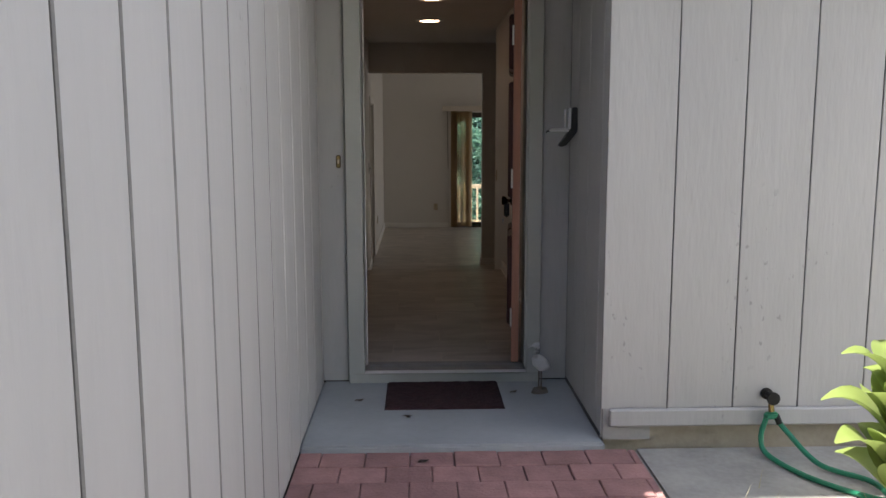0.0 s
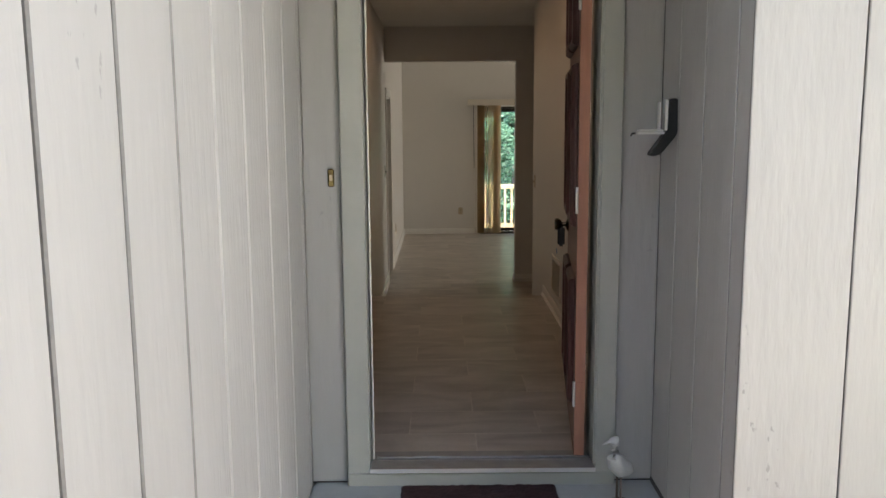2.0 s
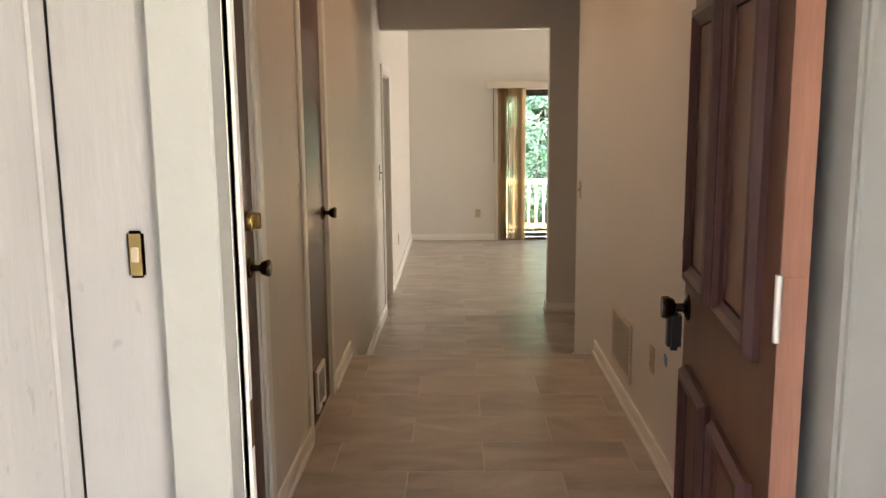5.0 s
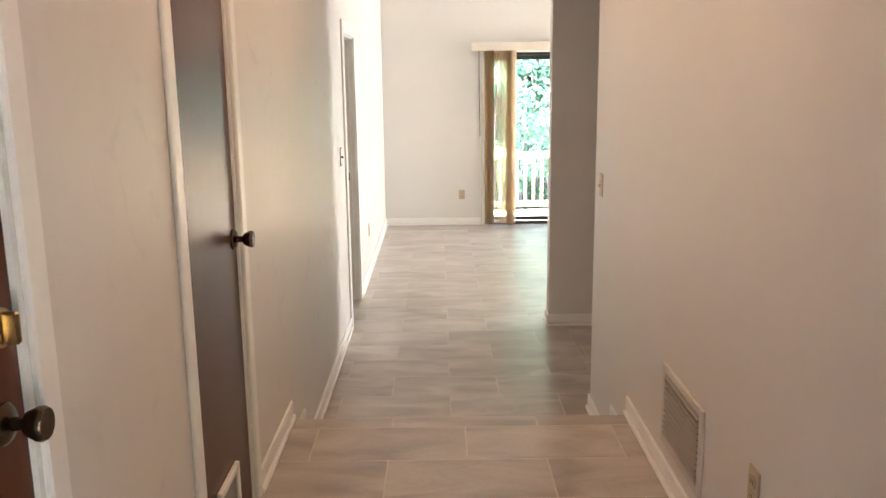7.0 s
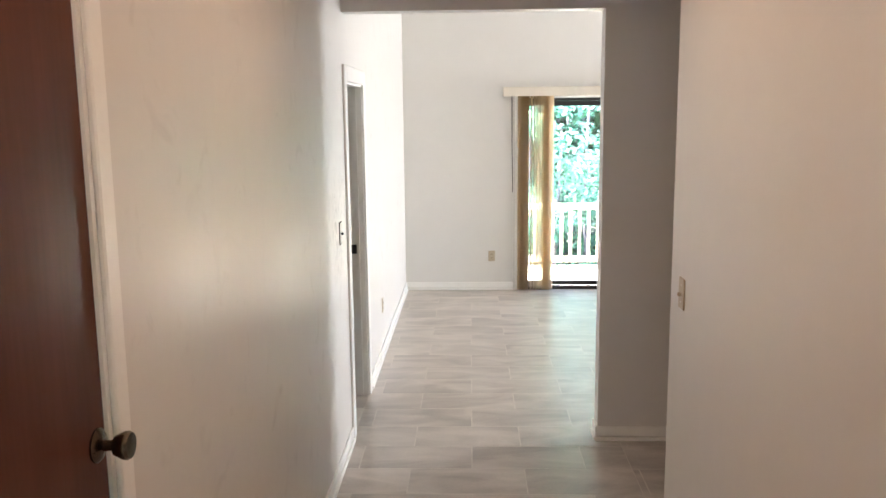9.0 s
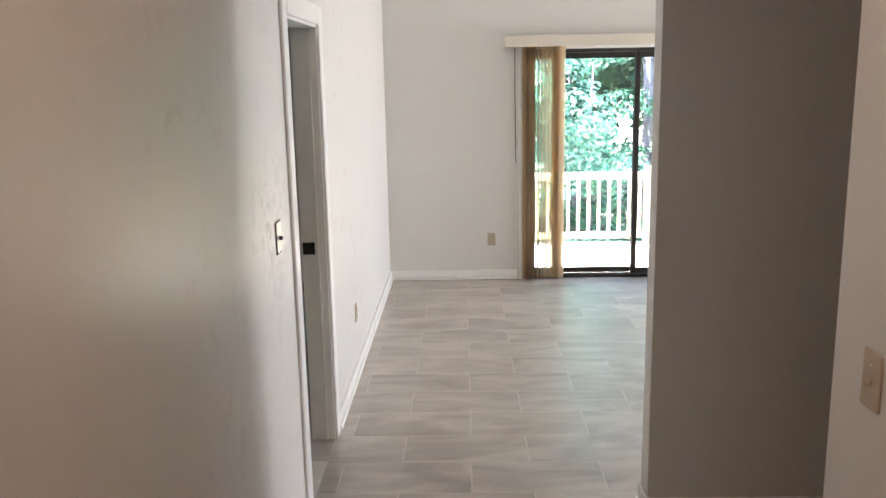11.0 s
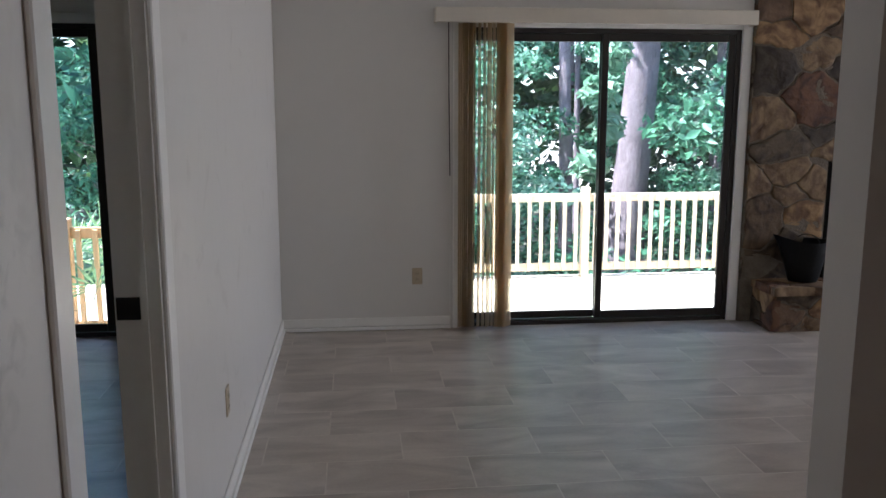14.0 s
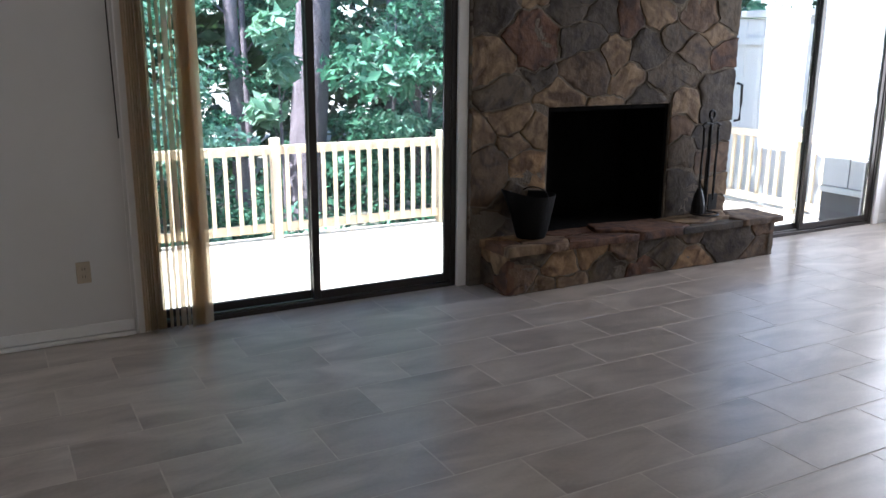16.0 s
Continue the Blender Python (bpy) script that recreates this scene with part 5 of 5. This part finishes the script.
# privacy fence past the deck and the siding return beside the second door
fn = thing("privacy_fence", (0, 0, 0), "pale painted board privacy fence", "fence")
part("cap", boxes((9.46, 9.58, 11.0, 18.0, 1.90, 1.99), bevel=0.01), M_FENCE, fn)
part("rail", boxes((9.47, 9.51, 11.0, 18.0, 1.55, 1.64)), M_FENCE, fn)
for i in range(24):
    piece("board", M_FENCE, fn, 9.53, 11.15 + i * 0.29, -1.5, 0.02, 0.284, 3.39, 0.003)
wing = solid("wall_wing", boxes((7.32, 7.6, YB + 0.141, 12.02, -1.3, 3.0)), M_GROOVE, "pale painted siding return beside the sliding door", "wall")
for y0, y1 in ((YB + 0.145, 11.74), (11.748, 12.02)):
    piece("siding_board", M_FENCE, wing, 7.3195, (y0 + y1) / 2, 1.62, 2.72, y1 - y0, 0.0125, 0.003, (0, radians(-90), 0))
part("ledge", boxes((7.27, 7.319, YB + 0.145, 12.02, 0.20, 0.255), bevel=0.004), M_FENCE, wing)


# ---------------------------------------------------------------- woods
def leaves(name, clumps, per, size, material, seed, flat=0.5):
    """Many small folded leaves scattered over the shells of clumps (centre, radii)."""
    r = np.random.RandomState(seed)
    C = np.repeat(np.array([c for c, _ in clumps]), per, axis=0)
    R = np.repeat(np.array([q for _, q in clumps]), per, axis=0)
    n = len(C)
    d = r.normal(size=(n, 3))
    d /= np.linalg.norm(d, axis=1)[:, None]
    P = C + d * R * (r.uniform(0.25, 1, (n, 1)) ** 0.45)
    nrm = r.normal(size=(n, 3)) * (1 - flat) + np.array([0, 0, 1.0]) * flat + d * 0.35
    nrm /= np.linalg.norm(nrm, axis=1)[:, None]
    t = np.cross(nrm, r.normal(size=(n, 3)))
    t /= np.linalg.norm(t, axis=1)[:, None]
    b = np.cross(nrm, t)
    s = (size * r.uniform(0.55, 1.35, n))[:, None]
    V = np.stack([P - t * s, P - t * s * 0.1 + b * s * 0.45 + nrm * s * 0.12, P + t * s - nrm * s * 0.2, P - t * s * 0.1 - b * s * 0.45 + nrm * s * 0.12], axis=1).reshape(-1, 3)
    me = bpy.data.meshes.new(name)
    me.vertices.add(4 * n)
    me.vertices.foreach_set("co", V.astype(np.float32).ravel())
    me.loops.add(6 * n)
    base = (np.arange(n) * 4)[:, None]
    me.loops.foreach_set("vertex_index", (base + np.array([[0, 2, 1, 0, 3, 2]])).ravel().astype(np.int32))
    me.polygons.add(2 * n)
    me.polygons.foreach_set("loop_start", np.arange(0, 6 * n, 3, dtype=np.int32))
    me.update(calc_edges=True)
    me.validate()
    me.materials.append(material)
    return me


def tree(x, y, r, height, lean, clumps, per, size, material, seed, label, name="tree"):
    """A tapered trunk with limbs towards its clumps, and a crown of separate leaves."""
    z0 = ground_z(x, y) - 0.1
    ob = thing(name, (x, y, z0), label, "tree", "woodland trees")
    rg = random.Random(seed)
    top = Vector((lean[0], lean[1], height))
    pts = [Vector((top.x * t + 0.05 * math.sin(5 * t + seed), top.y * t + 0.04 * math.cos(4 * t + seed), height * t)) for t in [i / 10 for i in range(11)]]
    bm = tube(pts, r, 14, r * 0.45)
    for v in bm.verts:
        f = 1 + 0.06 * noise.noise(v.co * 5 + Vector((seed, 0, 0)))
        if v.co.z < 0.5:
            f *= 1 + 0.5 * (0.5 - max(0, v.co.z))
        c = top * (v.co.z / height)
        v.co.x, v.co.y = c.x + (v.co.x - c.x) * f, c.y + (v.co.y - c.y) * f
    tk = smooth(part("trunk", bm, M_BARK, ob), 80)
    for c, q in clumps:
        f = min(0.95, max(0.15, (c[2] - 0.6) / height))
        a = pts[int(f * 10)]
        m = (a + Vector(c)) / 2 + Vector((rg.uniform(-.15, .15), rg.uniform(-.15, .15), 0.12))
        part("limb", tube([a, m, Vector(c)], max(0.012, r * 0.22), 6, 0.005), M_BARK, ob)
    cr = new("crown", leaves("crown", clumps, per, size, material, seed))
    cr.parent = ob
    return ob


def clump_set(rg, n, span, zlo, zhi, rad):
    return [((rg.uniform(-span, span), rg.uniform(-span, span), rg.uniform(zlo, zhi)), (rad * rg.uniform(0.7, 1.3), rad * rg.uniform(0.7, 1.3), rad * rg.uniform(0.35, 0.6))) for _ in range(n)]


rw = random.Random(21)
tree(5.38, 21.4, 0.37, 13, (1.1, 0.3), [((c[0] + 2.6, c[1] + 0.6, c[2]), q) for c, q in clump_set(rw, 8, 2.2, 7, 12, 1.3)], 260, 0.14, M_LEAF, 1, "large leaning pine trunk close behind the deck")
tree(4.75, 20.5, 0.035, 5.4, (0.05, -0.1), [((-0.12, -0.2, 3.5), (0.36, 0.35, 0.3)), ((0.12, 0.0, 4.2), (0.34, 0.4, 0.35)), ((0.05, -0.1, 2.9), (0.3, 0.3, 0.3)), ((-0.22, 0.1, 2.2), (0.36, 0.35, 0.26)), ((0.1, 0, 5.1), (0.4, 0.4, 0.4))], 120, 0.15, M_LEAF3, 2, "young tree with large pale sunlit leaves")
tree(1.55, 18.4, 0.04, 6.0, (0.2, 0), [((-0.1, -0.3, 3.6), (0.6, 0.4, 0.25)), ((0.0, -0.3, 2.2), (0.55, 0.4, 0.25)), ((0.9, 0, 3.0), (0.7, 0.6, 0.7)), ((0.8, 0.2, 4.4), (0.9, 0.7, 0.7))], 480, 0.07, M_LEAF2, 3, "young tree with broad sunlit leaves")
for i, (x, y, r) in enumerate(((0.9, 26, 0.10), (7.3, 20.5, 0.06), (7.6, 22.5, 0.11), (-1.5, 19.5, 0.09), (-4.5, 18.0, 0.14), (0.2, 23, 0.13), (9.6, 20.5, 0.12), (5.4, 25.5, 0.15), (12.5, 19, 0.12), (-7.5, 21, 0.14), (-3.0, 24.5, 0.12), (3.9, 28, 0.13))):
    tree(x, y, r, rw.uniform(8.5, 12), (rw.uniform(-.5, .5), rw.uniform(-.4, .4)), clump_set(rw, 9, 1.7, 2.6, 9.5, 1.0), 300, 0.13, M_LEAF, 30 + i, "slender woodland tree with dark green foliage")
for i, (x, y, h) in enumerate(((2.2, 19.2, 3.6), (6.8, 20.6, 3.8), (7.3, 18.9, 3.8), (8.3, 18.2, 3.2), (0.9, 20.3, 3.6), (3.0, 20.6, 3.9), (7.4, 20.3, 4.2), (-2.6, 17.4, 3.2), (-5.5, 19.5, 3.6), (10.8, 18.0, 3.6), (2.9, 22.6, 4.4), (6.0, 22.8, 4.6), (-0.6, 21.6, 4.0), (-4.2, 21.5, 4.2), (9.2, 24.0, 4.6), (1.4, 25.0, 5.0))):
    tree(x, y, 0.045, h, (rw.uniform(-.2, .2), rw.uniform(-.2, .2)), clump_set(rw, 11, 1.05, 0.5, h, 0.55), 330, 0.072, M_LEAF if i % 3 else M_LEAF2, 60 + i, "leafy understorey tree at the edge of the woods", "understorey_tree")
for i, (x, y, r) in enumerate(((4.3, 21.5, 0.13), (5.22, 24.0, 0.07), (4.75, 23.0, 0.05))):
    tree(x, y, r, rw.uniform(13.5, 14.5), (rw.uniform(-.2, .2), 0.1), clump_set(rw, 9, 1.7, 10, 13, 1.0), 260, 0.13, M_LEAF, 90 + i, "slender bare-stemmed woodland tree in deep shade")
# Tree out of view, added so its crown shades the fence.
tree(8.6, 16.9, 0.16, 10, (0.3, -1.2), [((c[0] - 0.6, c[1] - 1.6, c[2]), q) for c, q in clump_set(rw, 16, 1.9, 6.0, 9.5, 0.9)], 300, 0.13, M_LEAF, 95, "unseen tall tree added to shade the fence and deck end")
far = []
for i in range(330):
    x, y = rw.uniform(-26, 36), rw.uniform(27, 40)
    far.append(((x, y, rw.uniform(-1.5, 11)), (2.0, 2.0, 1.6)))
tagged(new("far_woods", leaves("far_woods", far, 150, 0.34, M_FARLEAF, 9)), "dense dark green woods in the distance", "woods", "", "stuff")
low = []
for i in range(170):
    x, y = rw.uniform(-9, 16), rw.uniform(16.6, 26)
    low.append(((x, y, ground_z(x, y) + rw.uniform(0.1, 0.7)), (0.7, 0.6, 0.45)))
tagged(new("undergrowth", leaves("undergrowth", low, 130, 0.07, M_LEAF, 12)), "low leafy undergrowth on the woodland floor", "undergrowth", "", "stuff")


def palmetto(x, y, seed):
    rg = random.Random(seed)
    z0 = ground_z(x, y) - 0.05
    ob = thing("palmetto", (x, y, z0), "spiky fan-leaved palmetto beside the deck", "palm", "palmettos by the deck")
    for i in range(9):
        a, tilt = rg.uniform(0, 6.28), rg.uniform(0.5, 1.2)
        st = Vector((math.cos(a) * math.cos(tilt), math.sin(a) * math.cos(tilt), math.sin(tilt))) * rg.uniform(1.6, 2.35)
        fr = part("frond", tube([(0, 0, 0), st * 0.5 + Vector((0, 0, 0.08)), st], 0.008, 6, 0.004), M_PALM, ob)
        bm = bmesh.new()
        d = st.normalized()
        q = d.to_track_quat('X', 'Z')
        for k in range(15):
            b = radians(-100 + k * 200 / 14)
            tip = q @ Vector((math.cos(b), math.sin(b), -0.2)) * rg.uniform(0.42, 0.6)
            side = q @ Vector((-math.sin(b), math.cos(b), 0)) * 0.014
            v = [bm.verts.new(st), bm.verts.new(st + tip * 0.5 + side), bm.verts.new(st + tip), bm.verts.new(st + tip * 0.5 - side)]
            bm.faces.new(v)
        part("fan", bm, M_PALM, fr)
    return ob


for i, (x, y) in enumerate(((-2.0, 14.2), (-2.45, 13.75), (-2.9, 14.6), (-1.3, 14.7), (-3.6, 15.2))):
    palmetto(x, y, i)


# ---------------------------------------------------------------- floor tiles
def tiles(floor, x0, x1, y0, y1, z, xj, yj, shift, rect=None):
    """Running-bond 305 x 610 tiles with recessed grout, as far as the rectangle reaches."""
    i0 = math.floor((y0 - yj) / 0.305)
    for i in range(i0, math.ceil((y1 - yj) / 0.305)):
        ya, yb = max(yj + i * 0.305 + 0.003, y0), min(yj + (i + 1) * 0.305 - 0.003, y1)
        if yb - ya < 0.01:
            continue
        off = xj + (shift if i % 2 else 0)
        for k in range(math.floor((x0 - off) / 0.61), math.ceil((x1 - off) / 0.61)):
            xa, xb = max(off + k * 0.61 + 0.003, x0), min(off + (k + 1) * 0.61 - 0.003, x1)
            if xb - xa > 0.01:
                piece("tile", M_TILE, floor, (xa + xb) / 2, (ya + yb) / 2, z - 0.008, xb - xa, yb - ya, 0.008, 0.0006)


f1 = solid("floor_foyer", boxes((XL - WT - 0.004, XR, YFI - 0.02, YS1 - 0.006, -0.1, FOY - 0.0006)), M_GROUT, "grey-taupe porcelain tile floor of the foyer", "floor")
tiles(f1, XL + 0.002, XR - 0.002, YFI + 0.001, YS1, FOY, 0.24, 1.63, 0.305)
f2 = solid("floor_step", boxes((XL, XR, YS1 - 0.005, YS2 - 0.006, -0.1, TREAD - 0.0006)), M_GROUT, "tiled step between foyer and hall", "step")
tiles(f2, XL + 0.002, XR - 0.002, YS1 + 0.006, YS2, TREAD, 0.10, YS1 + 0.006, 0.305)
for (ya, zb, zt, fl) in ((YS1, TREAD, FOY, f1), (YS2, 0, TREAD, f2)):
    for k in range(-1, 3):
        xa, xb = max(0.24 + k * 0.61 + 0.003, XL + 0.002), min(0.24 + (k + 1) * 0.61 - 0.003, XR - 0.002)
        piece("riser_tile", M_TILE, fl, (xa + xb) / 2, ya - 0.006, (zb + zt - 0.009) / 2 + 0.0005, xb - xa, zt - zb - 0.012, 0.008, 0.001, (radians(-90), 0, 0))
f3 = solid("floor_living", boxes((XL - WT, XR + 0.0, YS2 - 0.005, 7.32, -0.14, -0.0006), (XR, 5.2, YEND - WT, 7.32, -0.14, -0.0006), (XL - WT, XE, 7.32, YB + 0.02, -0.14, -0.0006)), M_GROUT, "grey-taupe porcelain tile floor of hall and living room", "floor")
tiles(f3, XL + 0.001, XR + 0.10, YS2 + 0.003, 7.73, 0, 0.497, 9.24, 0.28)
tiles(f3, XL + 0.001, 5.4, 7.735, YB + 0.01, 0, 0.497, 9.24, 0.28)
f4 = solid("floor_bedroom", boxes((-5.08, XL - WT - 0.001, 6.72, YB + 0.02, -0.14, -0.0006)), M_GROUT, "grey-taupe porcelain tile floor of the bedroom", "floor")
tiles(f4, -2.6, XL - 0.002, 7.735, YB + 0.01, 0, 0.497, 9.24, 0.28)


def tiles_joined(name, parent, rects):
    vs, fs = [], []
    for x0, x1, y0, y1 in rects:
        for i in range(math.floor((y0 - 9.24) / 0.305), math.ceil((y1 - 9.24) / 0.305)):
            ya, yb = max(9.24 + i * 0.305 + 0.003, y0), min(9.24 + (i + 1) * 0.305 - 0.003, y1)
            off = 0.497 + (0.28 if i % 2 else 0)
            for k in range(math.floor((x0 - off) / 0.61), math.ceil((x1 - off) / 0.61)):
                xa, xb = max(off + k * 0.61 + 0.003, x0), min(off + (k + 1) * 0.61 - 0.003, x1)
                if xb - xa > 0.01 and yb - ya > 0.01:
                    n = len(vs)
                    vs += [(xa, ya, -0.008), (xb, ya, -0.008), (xb, yb, -0.008), (xa, yb, -0.008), (xa, ya, 0), (xb, ya, 0), (xb, yb, 0), (xa, yb, 0)]
                    fs += [tuple(n + q for q in f) for f in ((4, 5, 6, 7), (0, 1, 5, 4), (1, 2, 6, 5), (2, 3, 7, 6), (3, 0, 4, 7))]
    me = bpy.data.meshes.new(name)
    me.from_pydata(vs, [], fs)
    me.materials.append(M_TILE)
    ob = new(name, me)
    ob.parent = parent
    ob["kind"] = "stuff"


tiles_joined("far_tiles", f3, [(5.403, XE, 7.735, YB + 0.01), (XR + 0.103, 5.2, YEND, 7.73)])
tiles_joined("far_tiles", f4, [(-5.08, -2.603, 6.72, YB + 0.01), (-2.6, XL - WT, 6.72, 7.73)])
